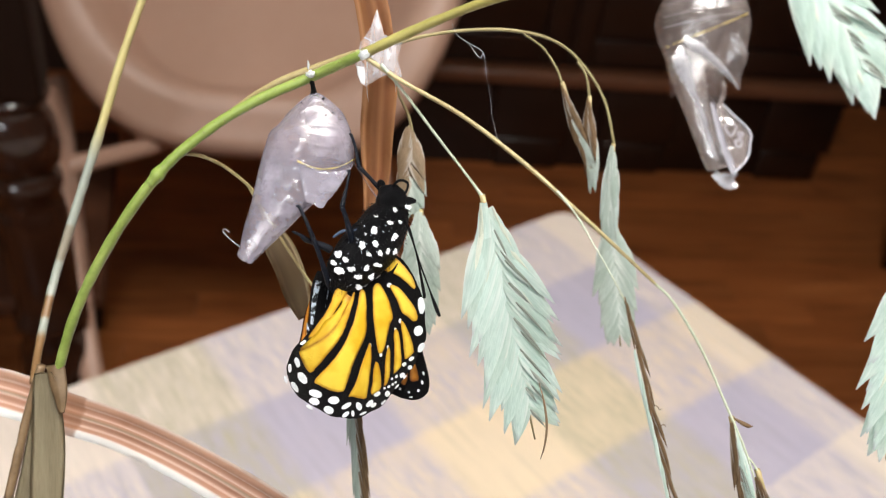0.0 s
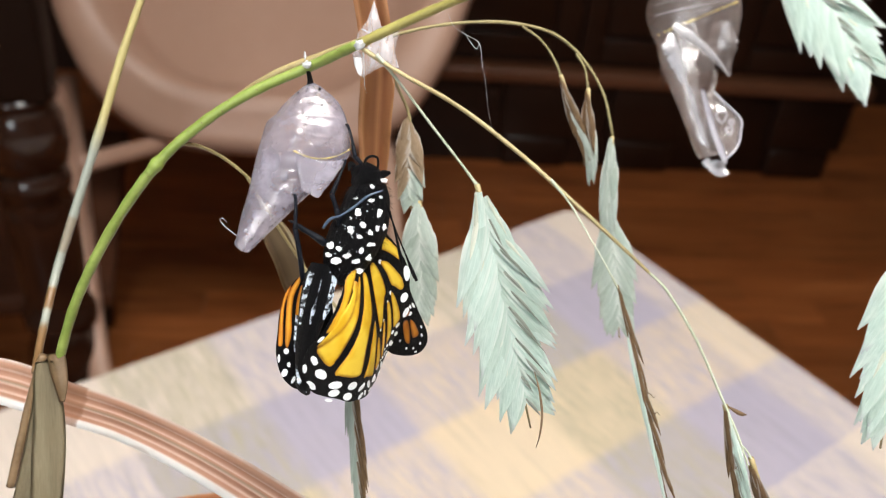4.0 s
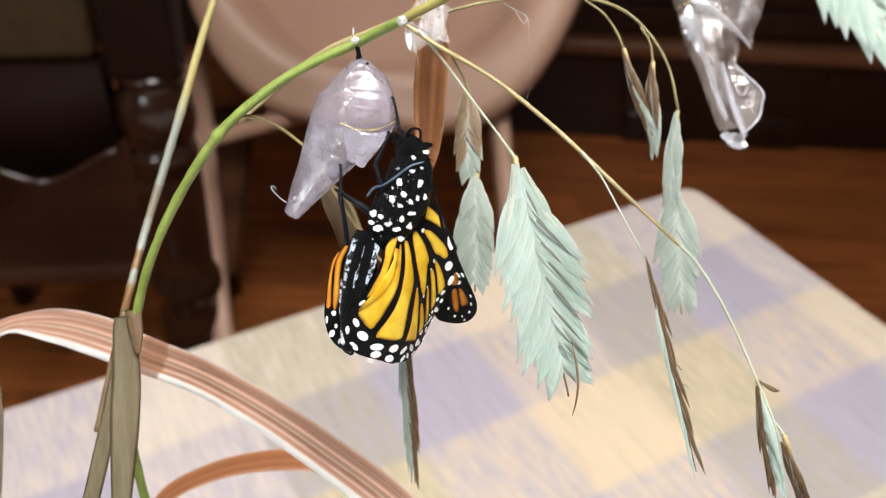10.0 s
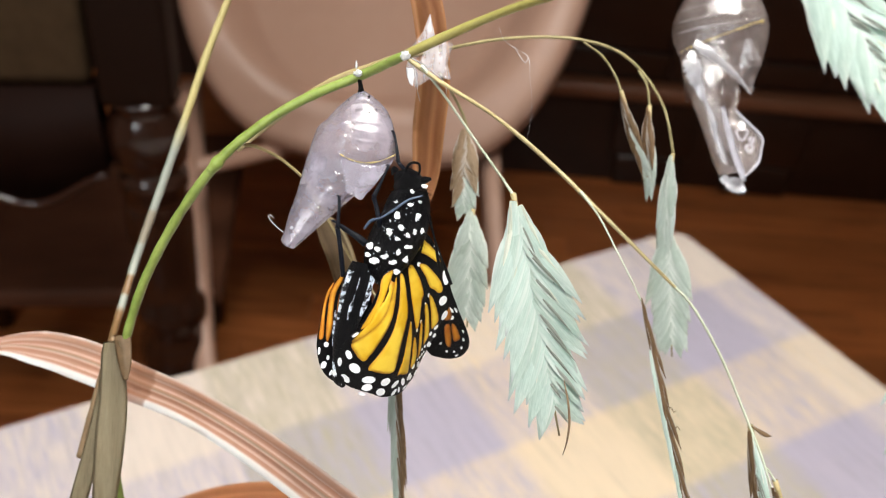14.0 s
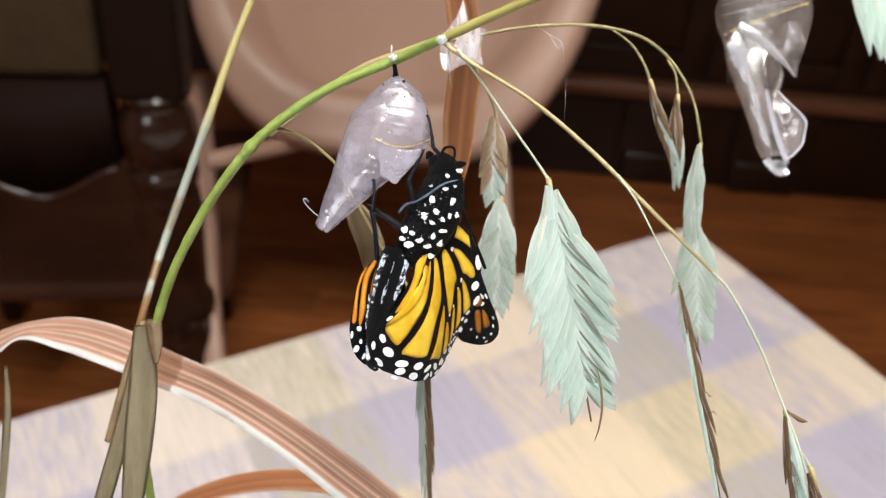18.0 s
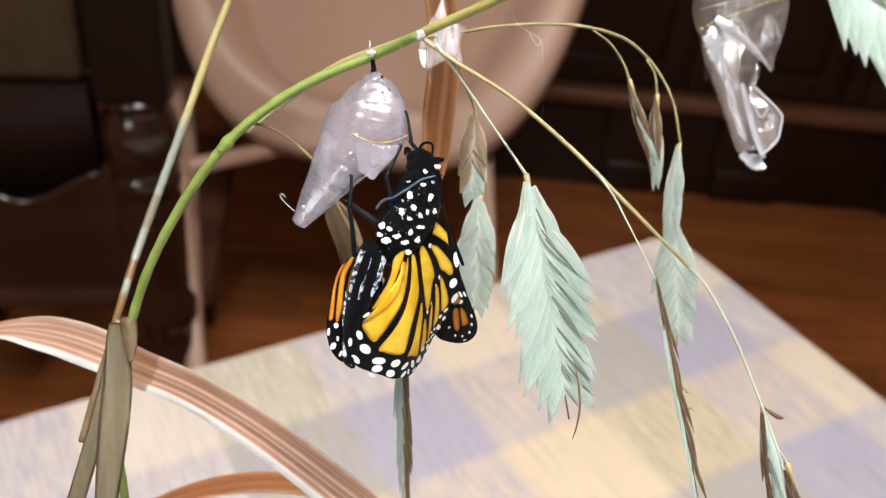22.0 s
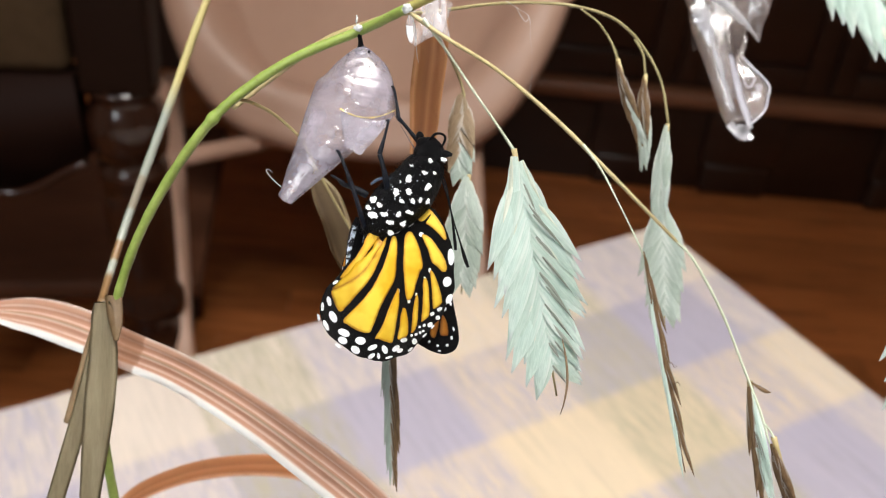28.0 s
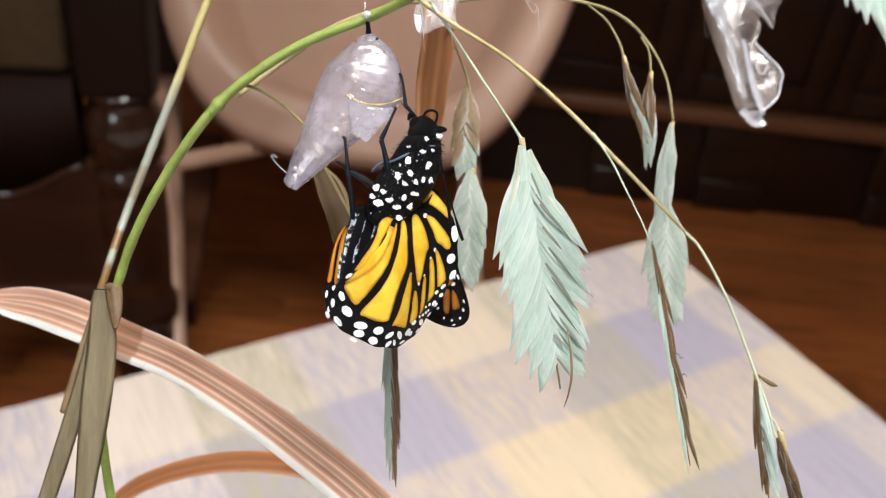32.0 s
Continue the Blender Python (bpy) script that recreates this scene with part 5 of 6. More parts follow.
blade("strip", ((34.99, 16.83, 32.6), (34.84, 15.54, 32.8), (34.15, 14.14, 33.0)), (0.5, 0.8, 0.6), (0, 10, 0), M_SHELL2, c2, "folded strip in the opening", 4, 0.4, 0.05, 6, 0.3)
stem("cremaster", ((31.07, 31.135, 31), (31.33, 30.095, 31), (31.525, 29.185, 31), (31.59, 28.34, 31)), (0.3, 0.3, 0.4, 0.75), M_BLACK, c2, "black stalk", 8, 5)
tuft(c2, (30.921, 30.985, 31.5), (0.6, 0.5, 0.6), 17)

# ---- the butterfly ----
PIVOT = (-6.878, 9.088, 4)
FLY = PLANT @ Matrix.Translation(vec(PIVOT))
fly = thing("monarch_butterfly", "orange, black and white butterfly hanging from its empty chrysalis", "butterfly", FLY)


def k3v(x, y, z):
    """Thorax grid to millimetres from the grip."""
    return (-9.8250 + 0.02814 * x, 7.5325 - 0.02814 * y, z)


def scale_spot(outline, z, parent):
    """A thick little patch of white scales with an uneven outline (mm) and a raised middle."""
    pts = [Vector((x, y, 0)) for x, y in outline]
    ring = []
    for i in range(len(pts)):
        a, b, c, d = (pts[(i + j) % len(pts)] for j in (-1, 0, 1, 2))
        for k in range(3):
            t = k / 3
            q = 0.5 * (2 * b + (c - a) * t + (2 * a - 5 * b + 4 * c - d) * t * t + (3 * b - a - 3 * c + d) * t ** 3)
            ring.append(q + Vector((noise.noise(q * 9), noise.noise(q * 9 + Vector((5, 5, 5))), 0)) * 0.34)
    mid = sum(ring, Vector()) / len(ring)
    bm = bmesh.new()
    under, outer, inner = ([bm.verts.new(vec((*mid.lerp(q, grow).xy, z + lift))) for q in ring] for grow, lift in ((1.0, -0.9), (1.0, 0.0), (0.72, 0.06)))
    m = len(ring)
    for low, high in ((under, outer), (outer, inner)):
        for k in range(m):
            bm.faces.new((low[k], low[(k + 1) % m], high[(k + 1) % m], high[k]))
    bmesh.ops.triangulate(bm, faces=[bm.faces.new(inner), bm.faces.new(under)])
    return part("white_spot", bm, M_WHITE, parent, smooth=False)


def wing_curve(x, y):
    """How the hindwing is arched out of its plane (mm)."""
    return -0.49 * (x / 10) ** 2 + 1.2 * x * y / 100 - 1.53 * (y / 10) ** 2 + 5.38 * (x / 10) ** 3


def wing_spots(parent, spots, lift, curve=no_curve):
    """Raised oval spots: place, half sizes (mm), turn."""
    for (x, y), a, b, turn in spots:
        c, s = math.cos(radians(turn)), math.sin(radians(turn))
        out = [(x + a * math.cos(q) * c - b * math.sin(q) * s, y + a * math.cos(q) * s + b * math.sin(q) * c) for q in (2 * math.pi * k / 8 for k in range(8))]
        wing_sheet("white_spot", out, M_WHITE, parent, lift, 0.0, curve, "", 0, 0.05, 0.05, False)


# hindwing in front, drawn flat from its root
HIND_INNER = ((-0.42, 0.97), (-1.24, 0.80), (-3.67, 0.27), (-5.27, -1.55), (-7.27, -3.86), (-8.63, -5.68), (-9.83, -6.92), (-10.54, -8.56), (-10.92, -10.19), (-10.72, -12.23), (-10.21, -13.93), (-9.13, -15.30), (-7.89, -16.59), (-6.65, -17.71), (-5.17, -18.34), (-3.78, -18.90), (-2.39, -19.12))
HIND_OUTER = ((-0.93, -18.86), (0.86, -18.67), (1.91, -18.09), (2.71, -17.26), (3.52, -16.44), (4.48, -15.61), (5.37, -14.53), (6.17, -13.79), (6.64, -12.56), (6.95, -11.41), (7.75, -10.09), (7.89, -8.70), (7.78, -7.07), (7.92, -5.43), (7.73, -3.39), (7.38, -1.77), (7.02, -0.14), (6.43, 1.57), (5.51, 2.86), (4.28, 3.09), (3.23, 2.42), (2.42, 1.75), (1.20, 1.33))
hind = wing_sheet("hindwing", HIND_INNER + HIND_OUTER, M_BLACK, fly, 0.0, 0.0, wing_curve, "hindwing", 11, 0.08, 0.08)
wing_sheet("wing_cell", ((-1.48, 0.47), (-3.02, 0.44), (-4.08, -0.06), (-5.03, -1.71), (-6.07, -3.03), (-7.51, -4.68), (-8.22, -5.75), (-7.01, -5.41), (-5.64, -4.08), (-4.28, -2.51), (-3.00, -1.11), (-1.96, -0.11)), M_ORANGE, hind, 0.1, 0.02, wing_curve, "yellow-orange cell between black veins", 5, 0.05, 0.07)
wing_sheet("wing_cell", ((-1.46, -0.76), (-2.34, -1.75), (-3.62, -3.40), (-5.22, -5.22), (-6.83, -6.30), (-8.44, -7.06), (-9.41, -7.56), (-9.22, -9.35), (-8.63, -10.73), (-7.75, -9.98), (-6.39, -8.50), (-4.78, -6.84), (-3.59, -5.20), (-2.40, -2.98), (-1.61, -1.49)), M_ORANGE, hind, 0.1, 0.02, wing_curve, "yellow-orange cell between black veins", 5, 0.05, 0.07)
wing_sheet("wing_cell", ((-0.56, -0.74), (0.02, -1.06), (-0.04, -2.69), (-0.34, -4.33), (-0.56, -5.97), (-0.95, -7.20), (-2.06, -8.84), (-3.10, -10.49), (-3.89, -12.13), (-4.44, -13.36), (-4.91, -14.18), (-5.73, -14.19), (-6.88, -13.56), (-7.95, -12.60), (-8.28, -12.19), (-7.89, -11.37), (-6.36, -9.97), (-4.76, -8.31), (-3.57, -6.66), (-2.37, -4.77), (-1.35, -2.55)), M_ORANGE, hind, 0.1, 0.02, wing_curve, "yellow-orange cell between black veins", 5, 0.05, 0.07)
wing_sheet("wing_cell", ((-0.52, -8.41), (-0.27, -8.82), (-0.40, -10.86), (-0.85, -13.31), (-1.39, -15.77), (-1.78, -16.34), (-2.77, -15.95), (-3.84, -15.39), (-4.25, -15.23), (-3.85, -14.58), (-3.05, -13.34), (-2.11, -11.29), (-1.24, -9.65)), M_ORANGE, hind, 0.1, 0.02, wing_curve, "yellow-orange cell between black veins", 5, 0.05, 0.07)
wing_sheet("wing_cell", ((0.26, -11.34), (0.76, -11.90), (1.03, -14.10), (0.89, -15.57), (0.08, -15.99), (-0.73, -15.92), (-0.43, -14.12), (-0.14, -12.32)), M_ORANGE, hind, 0.1, 0.02, wing_curve, "yellow-orange cell between black veins", 5, 0.05, 0.07)
wing_sheet("wing_cell", ((1.40, -0.79), (2.21, -0.37), (2.88, -1.43), (3.40, -3.46), (3.59, -5.50), (2.96, -6.73), (2.33, -8.37), (1.94, -9.60), (1.14, -10.35), (0.72, -9.62), (0.61, -7.58), (0.65, -5.13), (0.94, -2.68)), M_ORANGE, hind, 0.1, 0.02, wing_curve, "yellow-orange cell between black veins", 5, 0.05, 0.07)
wing_sheet("wing_cell", ((2.51, -9.59), (2.70, -10.82), (2.64, -12.45), (2.50, -14.08), (2.11, -15.07), (1.54, -15.40), (1.60, -14.10), (1.74, -12.46), (2.04, -10.83)), M_ORANGE, hind, 0.1, 0.02, wing_curve, "yellow-orange cell between black veins", 5, 0.05, 0.07)
wing_sheet("wing_cell", ((3.79, -7.37), (4.20, -7.94), (4.40, -9.98), (4.43, -12.02), (4.28, -13.24), (3.48, -13.82), (3.15, -13.83), (3.29, -12.03), (3.42, -9.99), (3.47, -8.19)), M_ORANGE, hind, 0.1, 0.02, wing_curve, "yellow-orange cell between black veins", 5, 0.05, 0.07)
wing_sheet("wing_cell", ((4.67, -6.30), (5.25, -7.11), (5.77, -8.73), (6.21, -10.77), (6.14, -11.58), (5.33, -12.17), (4.92, -12.01), (4.81, -9.97), (4.69, -7.93)), M_ORANGE, hind, 0.1, 0.02, wing_curve, "yellow-orange cell between black veins", 5, 0.05, 0.07)
wing_sheet("wing_cell", ((3.85, -1.00), (4.92, -1.56), (5.84, -3.01), (6.69, -4.88), (6.96, -6.51), (6.39, -6.84), (5.56, -5.88), (4.89, -5.07), (4.54, -3.44), (4.12, -2.22)), M_ORANGE, hind, 0.1, 0.02, wing_curve, "yellow-orange cell between black veins", 5, 0.05, 0.07)
wing_sheet("wing_cell", ((3.23, 2.01), (4.20, 2.60), (5.10, 2.69), (5.93, 1.64), (6.78, -0.14), (7.13, -1.77), (6.81, -2.18), (5.97, -0.97), (4.89, 0.24), (3.66, 1.04)), M_ORANGE, hind, 0.1, 0.02, wing_curve, "yellow-orange cell between black veins", 5, 0.05, 0.07)
wing_sheet("vein", ((3.6, 0.75), (4.4, 1.0), (5.3, 1.75), (5.35, 1.6), (4.7, 0.75), (4.3, 0.2)), M_BLACK, hind, 0.17, 0.02, wing_curve, "black spur of a vein", 1)
wing_spots(hind, (((0.00, 0.00), 0.65, 0.41, -10), ((2.19, 0.85), 0.73, 0.49, 20), ((2.82, 2.58), 0.73, 0.33, 8), ((3.77, -1.00), 0.33, 0.33, -30), ((7.50, -4.79), 0.41, 1.22, 0), ((6.91, -8.39), 0.57, 0.73, 0), ((7.19, -11.00), 0.41, 0.73, -20)), 0.12, wing_curve)
wing_spots(hind, (((5.90, -12.40), 0.41, 0.29, 25), ((4.85, -12.99), 0.33, 0.29, 30), ((5.68, -13.71), 0.33, 0.33, 0), ((4.55, -14.63), 0.41, 0.37, 30), ((2.92, -14.73), 0.20, 0.20, 0), ((3.65, -14.56), 0.24, 0.24, 0), ((1.63, -15.81), 0.20, 0.20, 0), ((2.37, -15.80), 0.24, 0.20, 0), ((3.02, -15.63), 0.20, 0.24, 0), ((3.50, -15.46), 0.20, 0.20, 0)), 0.12, wing_curve)
wing_spots(hind, (((0.33, -16.31), 0.57, 0.37, -5), ((-0.95, -17.39), 0.65, 0.41, 25), ((-0.29, -17.87), 0.49, 0.33, 10), ((2.14, -16.86), 0.41, 0.49, 30), ((-2.75, -17.25), 0.41, 0.73, 25), ((-4.63, -16.62), 0.73, 0.37, 15), ((-6.28, -15.34), 0.73, 0.57, -25), ((-8.34, -13.90), 0.82, 0.49, -40), ((-9.51, -11.39), 0.41, 0.90, 15), ((-9.80, -9.04), 0.24, 0.73, 5)), 0.12, wing_curve)
wing_spots(hind, (((-10.39, -12.63), 0.24, 0.82, 15), ((-6.99, -16.66), 0.49, 0.73, 40), ((-8.56, -15.05), 0.65, 0.49, -50), ((-4.77, -17.93), 0.57, 0.33, 30), ((-3.71, -18.08), 0.24, 0.49, 10), ((-10.60, -9.78), 0.16, 0.65, -5), ((-2.07, -18.6), 0.60, 0.18, 5), ((1.50, -18.01), 0.49, 0.20, 30), ((3.76, -16.19), 0.41, 0.16, 40), ((4.96, -15.03), 0.33, 0.16, 45)), 0.12, wing_curve)
wing_spots(hind, (((-8.86, -6.33), 0.4, 0.2, 40), ((1.22, -10.51), 0.24, 0.33, 0), ((-0.35, -8.74), 0.16, 0.33, 0), ((4.59, -6.38), 0.20, 0.33, 0), ((3.79, -7.45), 0.16, 0.24, 0), ((2.44, -9.76), 0.16, 0.33, 0), ((-9.12, -15.87), 0.49, 0.20, -50), ((-11.14, -11.42), 0.15, 0.57, 5)), 0.12, wing_curve)
# forewing, behind it
fore = wing_sheet("forewing", ((7.78, 2.95), (8.93, 1.67), (9.70, -1.43), (10.31, -4.91), (10.94, -8.96), (11.52, -12.29), (12.14, -15.00), (12.44, -17.61), (11.76, -19.15), (10.08, -19.75), (7.83, -19.20), (5.47, -17.80), (4.08, -16.33), (3.18, -12.86), (3.03, -7.12), (4.48, -2.11), (6.14, 1.41)), M_BLACK, fly, -2.4, 0.0, no_curve, "forewing", 2, 0.07, 0.05)
wing_sheet("wing_cell", ((8.06, -13.27), (9.07, -13.38), (8.93, -15.68), (8.39, -17.14), (7.68, -16.65), (7.65, -15.16)), M_RUST, fore, -2.28, 0.03, no_curve, "rust-coloured cell between black veins", 1)
wing_sheet("wing_cell", ((9.52, -13.46), (10.27, -14.35), (10.66, -16.39), (10.22, -16.80), (9.31, -16.63), (9.24, -15.31)), M_RUST, fore, -2.28, 0.03, no_curve, "rust-coloured cell between black veins", 1)
wing_sheet("wing_cell", ((8.24, -10.82), (9.49, -10.34), (9.86, -11.84), (9.35, -12.61), (8.27, -12.28)), M_RUST, fore, -2.28, 0.03, no_curve, "rust-coloured cell between black veins", 1)
wing_spots(fore, (((9.43, -0.60), 0.24, 1.14, 15), ((9.60, -5.04), 0.29, 1.22, 8), ((10.00, -11.21), 0.24, 0.65, 30), ((10.86, -11.54), 0.20, 0.49, 20), ((9.84, -12.51), 0.41, 0.33, 0), ((11.51, -15.74), 0.16, 0.33, 20), ((11.22, -17.12), 0.20, 0.33, 10), ((10.50, -18.32), 0.24, 0.24, 0), ((8.95, -18.37), 0.20, 0.20, 0), ((7.57, -17.69), 0.20, 0.20, 0), ((6.69, -15.85), 0.24, 0.20, 0), ((9.24, -19.20), 0.33, 0.12, 0)), -2.27)
# the far hindwing, showing its upper side
far = wing_sheet("far_wing", ((-5.33, -0.03), (-8.26, -0.64), (-10.34, -2.59), (-11.74, -5.54), (-12.30, -8.91), (-12.62, -11.01), (-12.52, -13.11), (-12.00, -14.96), (-11.07, -16.29), (-9.97, -16.96), (-8.54, -16.44), (-6.03, -15.57), (-4.40, -10.52), (-4.45, -4.64)), M_BLACK, fly, -4.04, 0.0, no_curve, "far hindwing", 2, 0.07, 0.06)
wing_sheet("wing_cell", ((-8.51, -0.81), (-9.26, -1.49), (-10.50, -3.43), (-10.98, -6.38), (-11.29, -10.16), (-10.94, -11.00), (-10.29, -8.89), (-10.14, -6.37), (-9.74, -3.85), (-8.84, -1.99)), M_AMBER, far, -3.92, 0.03, no_curve, "orange cell", 1)
wing_sheet("wing_cell", ((-10.01, -2.17), (-11.01, -3.44), (-11.74, -5.96), (-12.14, -8.91), (-12.29, -10.59), (-11.62, -10.33), (-11.39, -7.22), (-11.00, -4.70)), M_AMBER, far, -3.92, 0.03, no_curve, "orange cell", 1)
wing_sheet("wing_cell", ((-8.50, -2.16), (-9.32, -4.26), (-9.71, -7.20), (-9.77, -10.15), (-9.26, -10.98), (-8.61, -8.88), (-8.23, -4.67)), M_AMBER, far, -3.92, 0.03, no_curve, "orange cell", 1)
wing_spots(far, (((-12.27, -12.44), 0.20, 0.57, -5), ((-11.19, -11.50), 0.37, 0.41, 0), ((-11.58, -14.53), 0.41, 0.57, -30), ((-10.92, -13.43), 0.24, 0.37, 0), ((-10.40, -15.61), 0.24, 0.57, -30), ((-9.42, -12.24), 0.24, 0.33, 0)), -3.91)

# body
def lump(name, centres, halfs, material, label="", depth=0.95, fuzz=0.0, seed=0, sides=24):
    bm = bmesh.new()
    rings = loft(bm, centres, halfs, depth, sides, 0.0, fuzz, seed)
    bm.faces.new(rings[0])
    bm.faces.new(rings[-1])
    return part(name, bm, material, fly, label)


thorax = lump("thorax", ((4.58, -1.752, -0.8), (4.102, -3.722, -1.2), (3.343, -6.535, -1.9), (1.992, -9.349, -2.2), (0.641, -11.881, -2.2), (-0.54, -14.132, -1.9), (-1.244, -15.257, -1.6)), (2.0, 3.0, 3.65, 3.85, 3.4, 2.4, 1.2), M_BLACK, "furry black thorax", 1.15, 0.08, 3)
abdomen = lump("abdomen", ((-2.725, -12.831, -1.6), (-3.21, -14.773, -1.5), (-3.955, -17.686, -1.5), (-4.828, -20.922, -1.6), (-5.702, -24.158, -1.8), (-6.123, -27.394, -2), (-6.026, -29.659, -2.2), (-5.637, -30.954, -2.3)), (1.6, 2.1, 2.1, 1.75, 1.35, 1.05, 1.1, 0.3), M_BLACK, "black abdomen with white stripes", 0.9, 0.05, 6)
for line, ws in ((((-4.278, -13.802, 0.15), (-5.055, -16.068, 0.2), (-5.637, -18.009, 0), (-6.22, -20.922, -0.4)), (0.9, 0.8, 0.6, 0.3)), (((-2.984, -14.773, 0.35), (-3.437, -16.391, 0.42), (-4.278, -18.98, 0.3), (-4.828, -20.922, 0)), (0.35, 0.4, 0.5, 0.2)),
                 (((-1.171, -14.449, -0.3), (-1.754, -16.715, -0.1), (-2.466, -18.98, -0.2), (-2.984, -20.436, -0.3)), (0.8, 0.9, 0.8, 0.25)), (((-5.379, -22.216, -0.4), (-5.637, -23.834, -0.6), (-5.896, -25.452, -1)), (0.5, 0.5, 0.2)), (((-6.608, -19.627, -1.2), (-6.932, -22.216, -1.4), (-7.061, -24.805, -1.6)), (0.3, 0.4, 0.3)),
                 (((-6.932, -26.747, -1.4), (-6.608, -28.689, -1.2), (-5.961, -30.63, -1.5)), (0.5, 0.7, 0.4))):
    blade("stripe", [tuple(p) for p in line], ws, (0,) * len(line), M_GREY, abdomen, "dusty white stripe", 4, -0.2, 0.1, 6, 0.4)
def fur(body, n, seed):
    """Short fine hair on a body part, along its surface."""
    rnd = random.Random(seed)
    bm = bmesh.new()
    verts = [v for v in body.data.vertices if v.co.z > -0.003]
    for v in rnd.sample(list(verts), min(n, len(verts))):
        d = (Vector(v.normal) + Vector((rnd.uniform(-0.6, 0.6), rnd.uniform(-1.1, 0.1), rnd.uniform(-0.3, 0.5)))).normalized()
        size = rnd.uniform(0.45, 0.95) * MM
        p = Vector(v.co)
        tube(bm, [p, p + d * size * 0.5, p + d * size + Vector((0, -0.0001, 0))], [0.035 * MM, 0.028 * MM, 0.006 * MM], 3)
    return part("fur", bm, M_BLACK, body, "short black fur", kind="stuff")


fur(thorax, 420, 5)
head = lump("head", ((3.399, 0.78, -0.6), (3.68, -0.205, -0.5), (3.962, -1.19, -0.6), (4.243, -2.174, -0.8)), (0.8, 1.8, 2.2, 2.0), M_BLACK, "black head", 0.9, 0.12, 9)
for x, y, r in ((448,282,1.05), (527,300,0.95)):
    bm = bmesh.new()
    bmesh.ops.create_uvsphere(bm, u_segments=16, v_segments=12, radius=r * MM, matrix=Matrix.Translation(vec(k3v(x, y, -0.1))))
    part("eye", bm, M_BLACK, head, "round black eye")
for pts, ws in ((((5.368, -1.049, 0), (6.353, -0.768, 0.2), (7.197, -0.627, 0.3)), (0.5, 0.55, 0.2)), (((2.273, 0.499, -0.2), (1.767, 0.78, 0), (1.57, -0.064, 0.1)), (0.4, 0.4, 0.2))):
    stem("palp", pts, ws, M_BLACK, head, "short black palp")
stem("proboscis", ((3.399, 0.161, 0.6), (3.962, 1.343, 0.8), (4.806, 1.68, 0.8), (5.509, 1.286, 0.7), (5.368, -0.064, 0.6), (4.665, 0.161, 0.6)), (0.2, 0.2, 0.18, 0.18, 0.16, 0.12), M_BLACK, head, "coiled black tongue")
SPOTS = ((435,480,18,22), (533,485,22,24), (400,508,11,9), (455,542,15,18), (395,563,20,23), (488,580,14,15), (523,562,10,18), (560,558,10,15), (435,598,16,12), (300,632,26,18), (335,650,18,14), (283,677,22,12), (372,685,22,12),
         (318,708,30,19), (440,665,13,20), (490,637,24,10), (475,700,18,20), (427,765,18,16), (410,715,25,10), (500,425,18,9), (550,410,11,9), (510,360,12,13), (570,327,17,9), (427,412,8,6))


def thorax_z(x, y):
    """The front of the body over a point (mm)."""
    near = [v.co.z / MM for o in (thorax, head) for v in o.data.vertices if (v.co.x / MM - x) ** 2 + (v.co.y / MM - y) ** 2 < 0.5]
    return max(near, default=0.0) + 0.02


for x, y, a, b2 in SPOTS:
    u, w = k3v(x, y, 0)[:2]
    z = thorax_z(u, w)
    out = [(u + 0.02814 * 0.85 * a * math.cos(q), w + 0.02814 * 0.85 * b2 * math.sin(q)) for q in (2 * math.pi * j / 7 for j in range(7))]
    scale_spot(out, z, head if y < 375 else thorax)
rnd = random.Random(31)
bm = bmesh.new()
for _ in range(90):
    x, y = rnd.uniform(270, 590), rnd.uniform(390, 780)
    u, w = k3v(x, y, 0)[:2]
    if abs(x - (512 - (y - 330) * 0.43)) < 90:
        bmesh.ops.create_icosphere(bm, subdivisions=1, radius=rnd.uniform(0.04, 0.13) * MM, matrix=Matrix.Translation(vec((u, w, thorax_z(u, w)))))
part("scale_specks", bm, M_GREY, thorax, "tiny blue-grey specks", kind="stuff")
# legs and feelers: grip on the shell, knee, root on the body; True: the knee stays put
LEGS = []
for grip, knee, root, swing, ws in (((406, 40, -2.0), (435, 204, -0.5), (581, 388, -2.0), 0.0, (0.2, 0.26, 0.28, 0.3)),
                                             ((385, 225, 0.3), (312, 385, 1.0), (348, 565, 0.0), None, (0.2, 0.3, 0.34, 0.42)),
                                             ((136, 385, 0.9), (130, 545, 1.1), (152, 790, -0.6), 38.0, (0.24, 0.3, 0.34, 0.34)),
                                             ((110, 508, 0.6), (165, 548, -0.1), (268, 622, -0.6), 0.0, (0.2, 0.34, 0.42, 0.5))):
    g, k, r = (Vector(k3v(*p)) for p in (grip, knee, root))
    side = Vector((0.1, 0.05, 0.15))
    shin = stem("shin", (g + Vector((-0.35, 0.15, -0.3)), g, g.lerp(k, 0.35) + side, g.lerp(k, 0.7) + side * 0.6, k), (0.08, ws[0], ws[0], ws[1], ws[1] * 1.25), M_LEG, fly, "slender black lower leg", 8, 5)
    thigh = stem("thigh", (k, k.lerp(r, 0.3) + side, k.lerp(r, 0.7) + side, r), (ws[1] * 1.2, ws[2], ws[3] * 1.1, ws[3]), M_LEG, fly, "black upper leg", 8, 5)
    LEGS.append((shin, thigh, g, k, r, swing))
